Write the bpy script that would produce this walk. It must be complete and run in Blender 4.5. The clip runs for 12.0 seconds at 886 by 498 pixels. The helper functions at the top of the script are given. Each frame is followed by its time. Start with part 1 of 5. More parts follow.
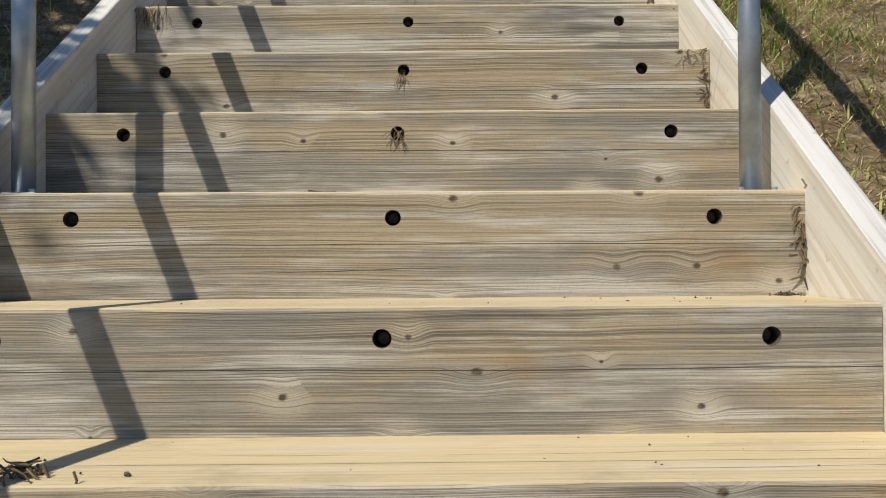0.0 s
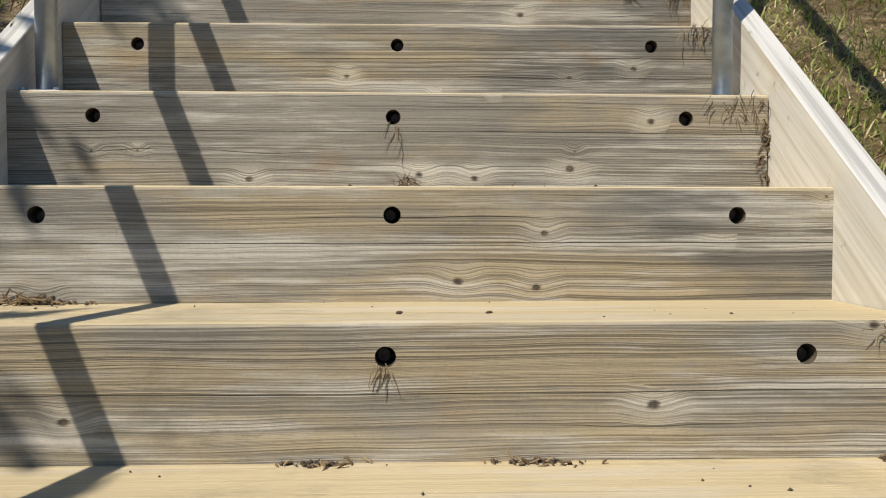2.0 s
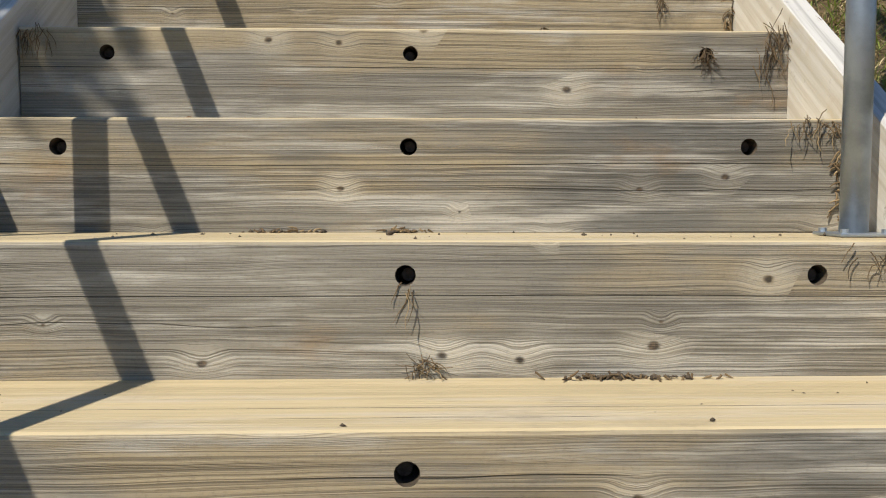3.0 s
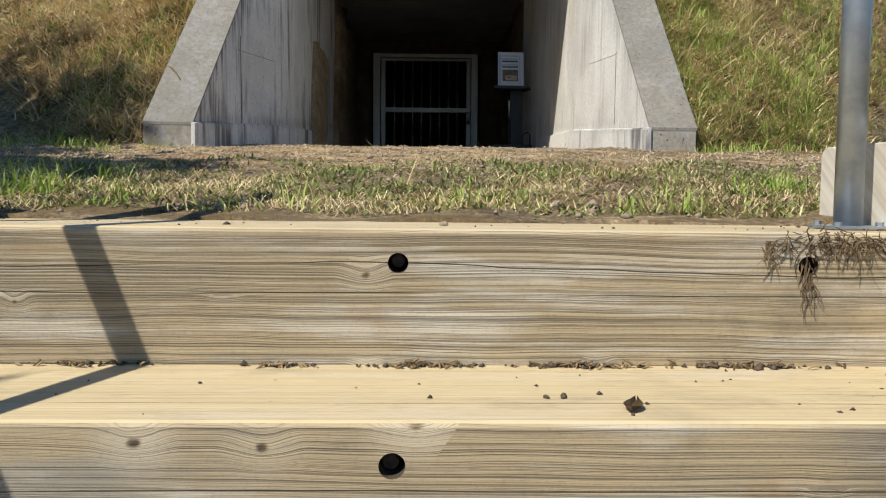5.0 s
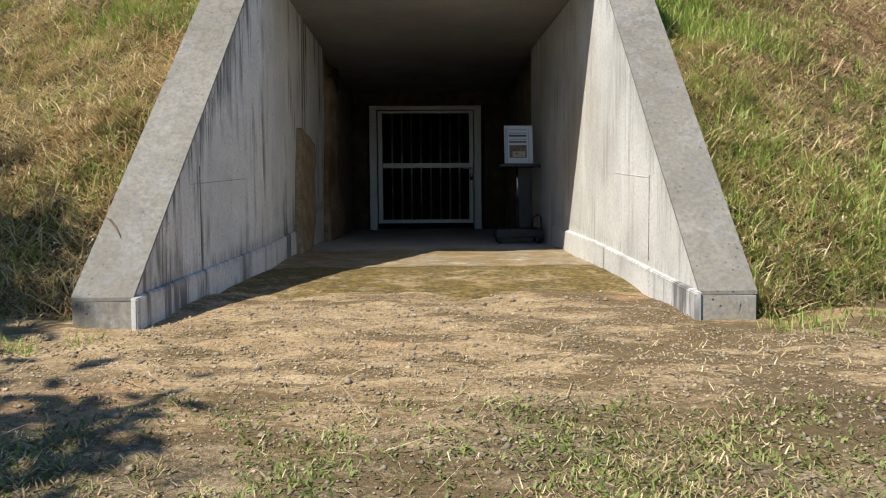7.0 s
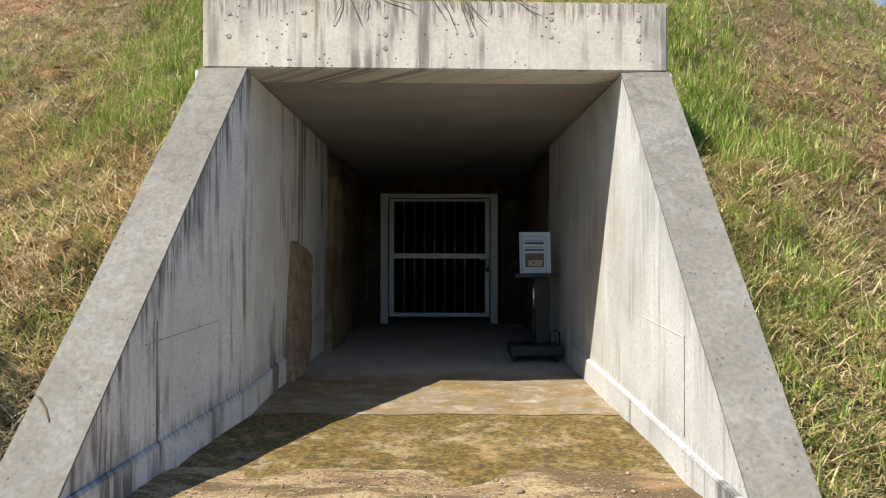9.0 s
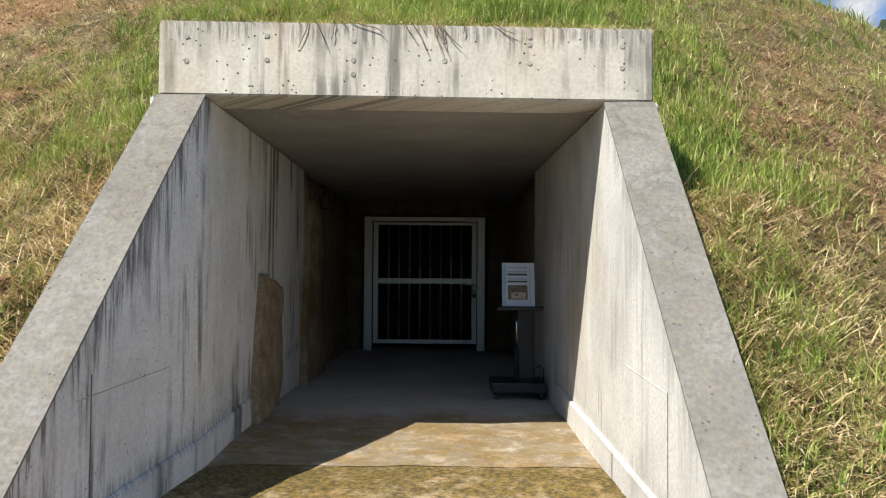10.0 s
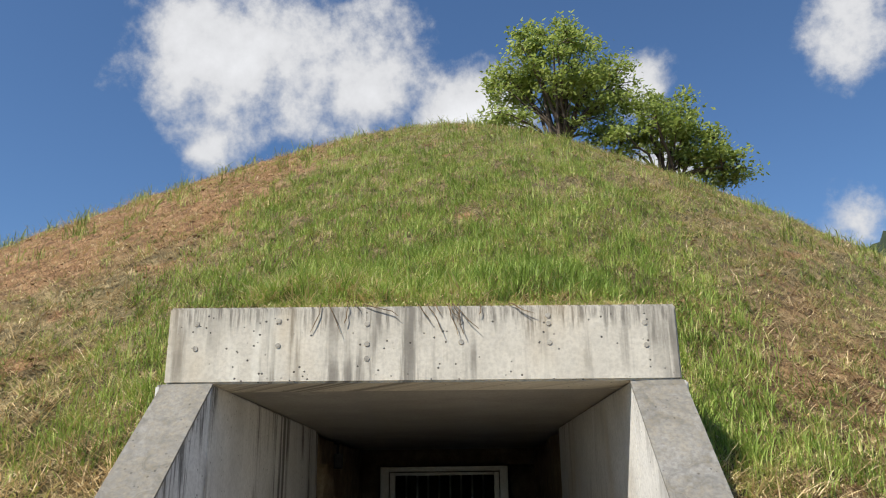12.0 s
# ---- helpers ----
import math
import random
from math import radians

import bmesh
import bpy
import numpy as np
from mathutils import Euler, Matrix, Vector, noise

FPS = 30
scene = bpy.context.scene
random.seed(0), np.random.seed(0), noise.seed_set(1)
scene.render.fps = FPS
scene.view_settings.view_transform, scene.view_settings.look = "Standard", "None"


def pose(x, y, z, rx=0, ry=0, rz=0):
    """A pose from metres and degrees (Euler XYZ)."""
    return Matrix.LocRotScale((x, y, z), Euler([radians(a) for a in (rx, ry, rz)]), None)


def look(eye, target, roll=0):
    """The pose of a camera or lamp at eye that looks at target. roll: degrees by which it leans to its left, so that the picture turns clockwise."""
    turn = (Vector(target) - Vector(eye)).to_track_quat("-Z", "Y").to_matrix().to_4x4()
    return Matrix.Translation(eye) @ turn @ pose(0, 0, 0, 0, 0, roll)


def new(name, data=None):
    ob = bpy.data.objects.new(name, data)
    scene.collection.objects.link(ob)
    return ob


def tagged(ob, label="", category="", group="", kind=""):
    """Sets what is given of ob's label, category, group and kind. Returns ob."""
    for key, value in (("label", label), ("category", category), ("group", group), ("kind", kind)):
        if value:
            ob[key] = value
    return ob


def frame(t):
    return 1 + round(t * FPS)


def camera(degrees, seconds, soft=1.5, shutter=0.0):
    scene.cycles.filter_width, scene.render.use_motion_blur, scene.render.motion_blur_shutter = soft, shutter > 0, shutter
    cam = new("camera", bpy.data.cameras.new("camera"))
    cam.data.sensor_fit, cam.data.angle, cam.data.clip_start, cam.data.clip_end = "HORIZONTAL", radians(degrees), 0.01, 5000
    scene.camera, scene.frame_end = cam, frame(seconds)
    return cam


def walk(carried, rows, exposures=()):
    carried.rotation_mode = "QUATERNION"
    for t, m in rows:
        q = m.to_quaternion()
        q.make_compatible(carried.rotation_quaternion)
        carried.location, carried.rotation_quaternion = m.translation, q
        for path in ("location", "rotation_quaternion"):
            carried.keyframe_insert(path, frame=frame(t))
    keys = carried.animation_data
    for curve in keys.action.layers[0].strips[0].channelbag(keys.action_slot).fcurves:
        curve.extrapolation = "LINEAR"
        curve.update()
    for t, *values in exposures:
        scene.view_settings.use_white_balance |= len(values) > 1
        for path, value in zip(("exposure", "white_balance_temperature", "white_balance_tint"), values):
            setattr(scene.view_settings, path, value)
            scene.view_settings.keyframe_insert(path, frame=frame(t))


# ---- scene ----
cam = camera(58.3, 12.0, soft=1.1)

PATH = [
    (0, (0.09, -1.235, 0.079), (0.094, 0.765, 0.105), -0.4),
    (0.5, (0.104, -0.97, 0.263), (0.15, 1.029, 0.23), -0.3),
    (1, (0.038, -0.71, 0.44), (0.109, 1.288, 0.392), 0.0),
    (1.5, (0.063, -0.482, 0.638), (0.138, 1.516, 0.576), 0.1),
    (2, (0.035, -0.257, 0.821), (0.104, 1.741, 0.741), -0.0),
    (2.5, (-0.014, 0.003, 0.983), (0.061, 1.999, 0.88), -0.1),
    (2.7, (-0.002, 0.122, 1.057), (0.069, 2.117, 0.939), -0.1),
    (4.3, (0.007, 0.839, 1.604), (0.062, 2.833, 1.459), 0.7),
    (4.5, (0.003, 0.932, 1.662), (0.051, 2.926, 1.519), 0.7),
    (5, (0.032, 1.118, 1.817), (0.071, 3.113, 1.677), 0.5),
    (5.5, (0.07, 1.302, 1.996), (0.108, 3.297, 1.857), 0.3),
    (6, (0.013, 1.491, 2.108), (0.049, 3.486, 1.976), -0.0),
    (6.5, (0.027, 1.668, 2.257), (0.062, 3.664, 2.126), -0.4),
    (7, (0.056, 1.851, 2.466), (0.085, 3.847, 2.343), -0.4),
    (7.5, (0.028, 2.064, 2.628), (0.04, 4.062, 2.541), -0.3),
    (7.7, (0.024, 2.098, 2.734), (0.028, 4.097, 2.66), -0.2),
    (9.5, (0.221, 2.497, 2.885), (0.192, 4.496, 2.935), 0.1),
    (10, (0.27, 2.616, 2.972), (0.253, 4.615, 3.032), 0.4),
    (10.5, (0.324, 2.727, 3.13), (0.344, 4.726, 3.188), 1.3),
    (11, (0.313, 2.743, 3.247), (0.299, 4.716, 3.57), 0.1),
    (11.5, (0.291, 2.751, 3.299), (0.273, 4.665, 3.876), -0.9),
    (12, (0.269, 2.749, 3.292), (0.212, 4.658, 3.886), -0.7),
]
walk(cam, [(t, look(eye, target, roll)) for t, eye, target, roll in PATH],
     exposures=[(0, 0.02), (2.7, 0.02), (4.5, 0.15), (6.5, 0.34), (7.5, 0.41), (9.5, 0.58), (10.5, 0.63), (11.0, 0.70), (11.4, 0.42), (12.0, 0.38)])

# ---- world, sun, exposure ----
SUN_DIR = Vector((0.56, 0.58, -1.0)).normalized()
ELEV = math.asin(-SUN_DIR.z)
AZIM = math.atan2(-SUN_DIR.x, -SUN_DIR.y)


def make_world():
    world = bpy.data.worlds.new("sky_world")
    world.use_nodes = True
    scene.world = world
    nt = world.node_tree
    nt.nodes.clear()
    N, L = nt.nodes.new, nt.links.new
    out = N("ShaderNodeOutputWorld")
    sky = N("ShaderNodeTexSky")
    sky.sky_type = "NISHITA"
    sky.sun_disc = False
    sky.sun_elevation = ELEV
    sky.sun_rotation = AZIM
    sky.air_density, sky.dust_density, sky.ozone_density = 1.0, 0.2, 2.0
    bg = N("ShaderNodeBackground")
    bg.inputs["Strength"].default_value = SKY
    # cumulus clouds drawn on the sky dome: soft clumps broken up by noise
    co = N("ShaderNodeTexCoord")
    warp = N("ShaderNodeTexNoise")
    warp.inputs["Scale"].default_value = 5.0
    warp.inputs["Detail"].default_value = 9.0
    warp.inputs["Roughness"].default_value = 0.62
    L(co.outputs["Generated"], warp.inputs["Vector"])
    total = None
    for (dx, dy, dz), size, weight in CLOUDS:
        d = Vector((dx, dy, dz)).normalized()
        dist = N("ShaderNodeVectorMath")
        dist.operation = "DISTANCE"
        dist.inputs[1].default_value = d
        L(co.outputs["Generated"], dist.inputs[0])
        fall = N("ShaderNodeMapRange")
        fall.inputs["From Min"].default_value = 0.0
        fall.inputs["From Max"].default_value = size
        fall.inputs["To Min"].default_value = weight
        fall.inputs["To Max"].default_value = 0.0
        L(dist.outputs["Value"], fall.inputs["Value"])
        if total is None:
            total = fall.outputs[0]
        else:
            add = N("ShaderNodeMath")
            add.operation = "MAXIMUM"
            L(total, add.inputs[0])
            L(fall.outputs[0], add.inputs[1])
            total = add.outputs[0]
    mix = N("ShaderNodeMath")
    mix.operation = "MULTIPLY_ADD"
    L(warp.outputs["Fac"], mix.inputs[0])
    mix.inputs[1].default_value = 2.4
    L(total, mix.inputs[2])
    ramp = N("ShaderNodeMapRange")
    ramp.interpolation_type = "SMOOTHSTEP"
    ramp.inputs["From Min"].default_value = 1.70
    ramp.inputs["From Max"].default_value = 2.08
    L(mix.outputs[0], ramp.inputs["Value"])
    shade = N("ShaderNodeMapRange")
    shade.inputs["From Min"].default_value = 1.6
    shade.inputs["From Max"].default_value = 2.6
    shade.inputs["To Min"].default_value = 0.66
    shade.inputs["To Max"].default_value = 1.22
    L(mix.outputs[0], shade.inputs["Value"])
    white = N("ShaderNodeMix")
    white.data_type = "RGBA"
    white.blend_type = "MULTIPLY"
    white.inputs["Factor"].default_value = 1.0
    white.inputs["A"].default_value = (CLOUD, CLOUD * 1.01, CLOUD * 1.04, 1)
    L(shade.outputs[0], white.inputs["B"])
    blend = N("ShaderNodeMix")
    blend.data_type = "RGBA"
    L(ramp.outputs[0], blend.inputs["Factor"])
    tint = N("ShaderNodeMix")
    tint.data_type = "RGBA"
    tint.blend_type = "MULTIPLY"
    tint.inputs["Factor"].default_value = 1.0
    tint.inputs["B"].default_value = (0.70, 0.89, 1.08, 1)
    L(sky.outputs[0], tint.inputs["A"])
    L(tint.outputs["Result"], blend.inputs["A"])
    L(white.outputs["Result"], blend.inputs["B"])
    L(blend.outputs["Result"], bg.inputs["Color"])
    L(bg.outputs[0], out.inputs["Surface"])


SKY = 0.085
CLOUD = 7.2
# direction, angular size, weight
CLOUDS = [((-0.306, 1, 0.60), 0.20, 1.1), ((-0.235, 1, 0.557), 0.16, 1.15), ((-0.145, 1, 0.53), 0.19, 1.1), ((-0.02, 1, 0.49), 0.15, 1.05), ((-0.35, 1, 0.467), 0.13, 0.8),
          ((0.54, 1, 0.66), 0.15, 0.9), ((0.52, 1, 0.342), 0.12, 0.95), ((0.24, 1, 0.54), 0.08, 0.6), ((0.28, 1, 0.42), 0.10, 0.85)]
make_world()
sun = new("sun", bpy.data.lights.new("sun", "SUN"))
sun.data.energy = 5.0
sun.data.angle = radians(0.55)
sun.data.color = (1.0, 0.925, 0.80)
sun.matrix_world = look((-5, -5, 12), Vector((-5, -5, 12)) + SUN_DIR)


# ---- materials ----
def material(name, rough=0.85, metal=0.0):
    m = bpy.data.materials.new(name)
    m.use_nodes = True
    nt = m.node_tree
    b = nt.nodes["Principled BSDF"]
    b.inputs["Roughness"].default_value = rough
    b.inputs["Metallic"].default_value = metal
    return m, nt, b


class G:
    """Small node-graph helper for one material."""

    def __init__(self, nt):
        self.nt = nt

    def put(self, sock, v):
        if isinstance(v, bpy.types.NodeSocket):
            self.nt.links.new(v, sock)
        elif isinstance(v, (tuple, list)) and len(v) == 3 and sock.type == "RGBA":
            sock.default_value = (*v, 1)
        else:
            sock.default_value = v

    def coord(self, kind="Object", scale=(1, 1, 1), shift=None):
        c = self.nt.nodes.new("ShaderNodeTexCoord").outputs[kind]
        m = self.nt.nodes.new("ShaderNodeMapping")
        m.inputs["Scale"].default_value = scale
        self.nt.links.new(c, m.inputs["Vector"])
        if shift is not None:
            self.nt.links.new(shift, m.inputs["Location"])
        return m.outputs[0]

    def world(self, scale=(1, 1, 1)):
        c = self.nt.nodes.new("ShaderNodeNewGeometry").outputs["Position"]
        m = self.nt.nodes.new("ShaderNodeMapping")
        m.inputs["Scale"].default_value = scale
        self.nt.links.new(c, m.inputs["Vector"])
        return m.outputs[0]

    def island(self):
        return self.nt.nodes.new("ShaderNodeNewGeometry").outputs["Random Per Island"]

    def rand(self):
        return self.nt.nodes.new("ShaderNodeObjectInfo").outputs["Random"]

    def noise(self, vec, scale, detail=4.0, rough=0.55, dist=0.0):
        n = self.nt.nodes.new("ShaderNodeTexNoise")
        self.nt.links.new(vec, n.inputs["Vector"])
        n.inputs["Scale"].default_value = scale
        n.inputs["Detail"].default_value = detail
        n.inputs["Roughness"].default_value = rough
        n.inputs["Distortion"].default_value = dist
        return n.outputs["Fac"]

    def voronoi(self, vec, scale, out="Distance", feature="F1"):
        n = self.nt.nodes.new("ShaderNodeTexVoronoi")
        n.feature = feature
        self.nt.links.new(vec, n.inputs["Vector"])
        n.inputs["Scale"].default_value = scale
        return n.outputs[out]

    def math(self, op, a, b=0.0, c=0.0):
        n = self.nt.nodes.new("ShaderNodeMath")
        n.operation = op
        for s, v in zip(n.inputs, (a, b, c)):
            self.put(s, v)
        return n.outputs[0]

    def vmath(self, op, a, b):
        n = self.nt.nodes.new("ShaderNodeVectorMath")
        n.operation = op
        for s, v in zip(n.inputs, (a, b)):
            self.put(s, v)
        return n.outputs[0]

    def step(self, v, lo, hi, a=0.0, b=1.0):
        n = self.nt.nodes.new("ShaderNodeMapRange")
        n.interpolation_type = "SMOOTHSTEP"
        self.put(n.inputs["Value"], v)
        n.inputs["From Min"].default_value, n.inputs["From Max"].default_value = lo, hi
        n.inputs["To Min"].default_value, n.inputs["To Max"].default_value = a, b
        return n.outputs[0]

    def mix(self, f, a, b, mode="MIX"):
        n = self.nt.nodes.new("ShaderNodeMix")
        n.data_type = "RGBA"
        n.blend_type = mode
        self.put(n.inputs["Factor"], f)
        self.put(n.inputs["A"], a)
        self.put(n.inputs["B"], b)
        return n.outputs["Result"]

    def ramp(self, f, stops):
        n = self.nt.nodes.new("ShaderNodeValToRGB")
        e = n.color_ramp.elements
        e[0].position, e[0].color = stops[0][0], (*stops[0][1], 1)
        e[1].position, e[1].color = stops[-1][0], (*stops[-1][1], 1)
        for p, c in stops[1:-1]:
            k = e.new(p)
            k.color = (*c, 1)
        self.put(n.inputs[0], f)
        return n.outputs[0]

    def xyz(self, vec):
        n = self.nt.nodes.new("ShaderNodeSeparateXYZ")
        self.nt.links.new(vec, n.inputs[0])
        return n.outputs

    def join(self, x, y, z):
        n = self.nt.nodes.new("ShaderNodeCombineXYZ")
        for s, v in zip(n.inputs, (x, y, z)):
            self.put(s, v)
        return n.outputs[0]

    def bump(self, b, h, strength, distance):
        n = self.nt.nodes.new("ShaderNodeBump")
        n.inputs["Strength"].default_value = strength
        n.inputs["Distance"].default_value = distance
        self.put(n.inputs["Height"], h)
        self.nt.links.new(n.outputs[0], b.inputs["Normal"])


def wood_material(name, grey, warm, top):
    """Weathered softwood timber: grain along x, knots, drying checks, grey bloom; faces turned up are paler and
    yellower.
    """
    m, nt, b = material(name, 0.8)
    g = G(nt)
    r = g.rand()
    ra, rb = g.math("MULTIPLY", r, 37.0), g.math("MULTIPLY", r, 23.0)
    x, y, z = g.xyz(g.coord("Object"))[0:3]
    v = g.math("SUBTRACT", z, y)
    xs = g.math("ADD", x, ra)

    def n2(fx, fv, w, detail=4.0, rough=0.6, vv=None):
        return g.noise(g.join(g.math("MULTIPLY", xs, fx), g.math("MULTIPLY", v if vv is None else vv, fv), g.math("ADD", rb, w)), 1.0, detail, rough)

    cell = g.join(g.math("MULTIPLY", xs, 5.6), g.math("MULTIPLY", g.math("ADD", v, rb), 7.6), 0.0)
    vor = nt.nodes.new("ShaderNodeTexVoronoi")
    vor.voronoi_dimensions = "2D"
    vor.inputs["Scale"].default_value = 1.0
    vor.inputs["Randomness"].default_value = 0.95
    nt.links.new(cell, vor.inputs["Vector"])
    pick = g.xyz(vor.outputs["Color"])
    kd = g.math("DIVIDE", g.math("ADD", vor.outputs["Distance"], g.math("MULTIPLY", n2(60, 70, 0.0), 0.05)), g.math("ADD", 0.50, g.math("MULTIPLY", pick[1], 0.55)))
    low = g.step(v, -0.085, -0.105)
    has = g.step(g.math("ADD", pick[0], g.step(v, -0.08, -0.12, 0.0, 0.26)), 0.72, 0.74)
    knot = g.math("MULTIPLY", g.step(kd, 0.056, 0.095, 1.0, 0.0), has)
    rim = g.math("MULTIPLY", g.math("MULTIPLY", g.step(kd, 0.07, 0.11), g.step(kd, 0.12, 0.52, 1.0, 0.0)), has)
    halo = g.math("MULTIPLY", g.step(kd, 0.04, 0.42, 1.0, 0.0), has)
    bend = g.math("ADD", g.math("ADD", v, g.math("MULTIPLY", n2(1.1, 4.5, 1.0, 3.0), 0.038)), g.math("MULTIPLY", halo, 0.012))
    l1 = n2(0.30, 400.0, 2.0, 2.0, 0.5, bend)
    l2 = n2(0.8, 760.0, 3.0, 1.0, 0.5, bend)
    l3 = n2(0.22, 120.0, 4.0, 3.0, 0.6, bend)
    big = n2(1.5, 6.0, 5.0, 5.0, 0.62)
    tilt = g.math("MULTIPLY", g.math("SUBTRACT", g.math("FRACT", g.math("MULTIPLY", r, 11.7)), 0.5), 0.22)
    col = g.mix(g.step(g.math("ADD", g.math("ADD", big, tilt), g.math("ADD", g.math("MULTIPLY", low, -0.07), g.step(g.xyz(g.world())[2], 1.4, 1.6, 0.0, 0.32))), 0.40, 0.60), grey, warm)
    blue = n2(1.1, 3.0, 6.0, 4.0, 0.6)
    fresh = g.step(g.xyz(g.world())[2], 1.535, 1.55)
    col = g.mix(g.math("MULTIPLY", g.step(blue, 0.50, 0.64, 0.0, 0.8), g.math("SUBTRACT", 1.0, g.math("MULTIPLY", fresh, 0.75))), col, (0.16, 0.156, 0.142))
    pale = n2(2.2, 20.0, 7.0, 4.0, 0.65)
    col = g.mix(g.step(g.math("ADD", pale, g.math("MULTIPLY", low, 0.045)), 0.50, 0.68, 0.0, 0.7), col, (0.62, 0.58, 0.50))
    rust = n2(3.0, 5.0, 8.0, 4.0, 0.6)
    col = g.mix(g.step(rust, 0.60, 0.74, 0.0, 0.5), col, (0.36, 0.215, 0.085))
    lines = g.math("ADD", g.math("MULTIPLY", g.step(l1, 0.48, 0.58), 0.72), g.math("ADD", g.math("MULTIPLY", g.step(l2, 0.50, 0.62), 0.42), g.math("MULTIPLY", g.step(l3, 0.52, 0.66), 0.20)))
    fade = g.step(n2(0.9, 5.0, 9.0, 3.0), 0.32, 0.66, 0.45, 1.0)
    lines = g.math("MULTIPLY", lines, fade)
    col = g.mix(g.math("MINIMUM", lines, 0.88), col, g.mix(0.78, col, (0.055, 0.047, 0.036)))
    grime = n2(3.4, 4.5, 10.0, 6.0, 0.7)
    col = g.mix(g.step(grime, 0.57, 0.75, 0.0, 0.42), col, (0.085, 0.078, 0.06))
    col = g.mix(g.math("MULTIPLY", g.math("MULTIPLY", rim, pick[2]), 0.5), col, (0.64, 0.58, 0.46))
    grit = n2(150.0, 150.0, 11.0, 3.0, 0.7)
    col = g.mix(g.step(grit, 0.5, 0.72, 0.0, 0.35), col, g.mix(0.5, col, (0.06, 0.05, 0.04)))
    eye = g.step(n2(90.0, 90.0, 14.0, 3.0), 0.40, 0.62)
    col = g.mix(g.math("MULTIPLY", knot, 0.9), col, g.mix(eye, (0.028, 0.02, 0.013), (0.13, 0.09, 0.052)))
    # one long drying check and a shorter one
    checks = None
    for at, amp, fx, lo in ((-0.116, 0.014, 1.1, 0.34), (-0.165, 0.05, 1.7, 0.55), (-0.075, 0.05, 1.5, 0.58)):
        path = g.math("ADD", v, g.math("MULTIPLY", g.math("SUBTRACT", g.noise(g.join(g.math("MULTIPLY", xs, fx), rb, 0.0), 1.0, 3.0), 0.5), amp))
        off = g.math("ABSOLUTE", g.math("SUBTRACT", path, g.math("ADD", at, g.math("MULTIPLY", g.math("FRACT", g.math("MULTIPLY", r, 7.3)), 0.03))))
        on_ = g.step(g.noise(g.join(g.math("MULTIPLY", xs, 0.9), rb, at * 50), 1.0, 2.0), lo, lo + 0.06)
        c = g.math("MULTIPLY", g.step(off, 0.0004, 0.0013, 1.0, 0.0), on_)
        checks = c if checks is None else g.math("MAXIMUM", checks, c)
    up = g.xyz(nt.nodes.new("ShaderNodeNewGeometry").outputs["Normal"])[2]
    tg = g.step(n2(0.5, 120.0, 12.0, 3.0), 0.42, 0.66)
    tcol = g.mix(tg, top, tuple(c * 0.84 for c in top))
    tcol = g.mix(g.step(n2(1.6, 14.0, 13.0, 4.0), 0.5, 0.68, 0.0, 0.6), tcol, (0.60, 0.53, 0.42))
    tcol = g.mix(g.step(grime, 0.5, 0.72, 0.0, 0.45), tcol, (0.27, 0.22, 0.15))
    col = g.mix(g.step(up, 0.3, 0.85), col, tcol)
    col = g.mix(g.math("MULTIPLY", checks, 0.9), col, (0.02, 0.017, 0.013))
    g.put(b.inputs["Base Color"], col)
    h = g.math("SUBTRACT", g.math("SUBTRACT", 1.0, g.math("MULTIPLY", lines, 0.55)), g.math("ADD", g.math("MULTIPLY", checks, 1.5), g.math("MULTIPLY", knot, 0.25)))
    g.bump(b, h, 0.6, 0.004)
    return m


def board_material(name):
    """Pale planed side boards, greyed to white on the upper edge."""
    m, nt, b = material(name, 0.85)
    g = G(nt)
    x, y, z = g.xyz(g.world())[0:3]
    along = g.math("ADD", g.math("MULTIPLY", y, 0.79), g.math("MULTIPLY", z, 0.613))
    across = g.math("SUBTRACT", g.math("MULTIPLY", z, 0.79), g.math("MULTIPLY", y, 0.613))
    n = g.noise(g.join(g.math("MULTIPLY", along, 1.4), g.math("MULTIPLY", across, 60.0), g.math("MULTIPLY", x, 60.0)), 1.0, 4.0, 0.6)
    k = g.noise(g.world(), 5.0, 5.0, 0.65)
    face = g.mix(g.step(n, 0.35, 0.7), (0.68, 0.645, 0.57), (0.54, 0.49, 0.40))
    face = g.mix(g.step(k, 0.54, 0.74, 0.0, 0.5), face, (0.50, 0.39, 0.21))
    topc = g.mix(g.step(n, 0.42, 0.66), (0.60, 0.585, 0.555), (0.40, 0.39, 0.365))
    up = g.xyz(nt.nodes.new("ShaderNodeNewGeometry").outputs["Normal"])[2]
    col = g.mix(g.step(up, 0.35, 0.6), face, topc)
    spot = g.step(g.noise(g.world(), 24.0, 4.0, 0.7), 0.62, 0.74, 0.0, 0.5)
    col = g.mix(spot, col, (0.16, 0.12, 0.08))
    g.put(b.inputs["Base Color"], col)
    g.bump(b, n, 0.5, 0.003)
    return m


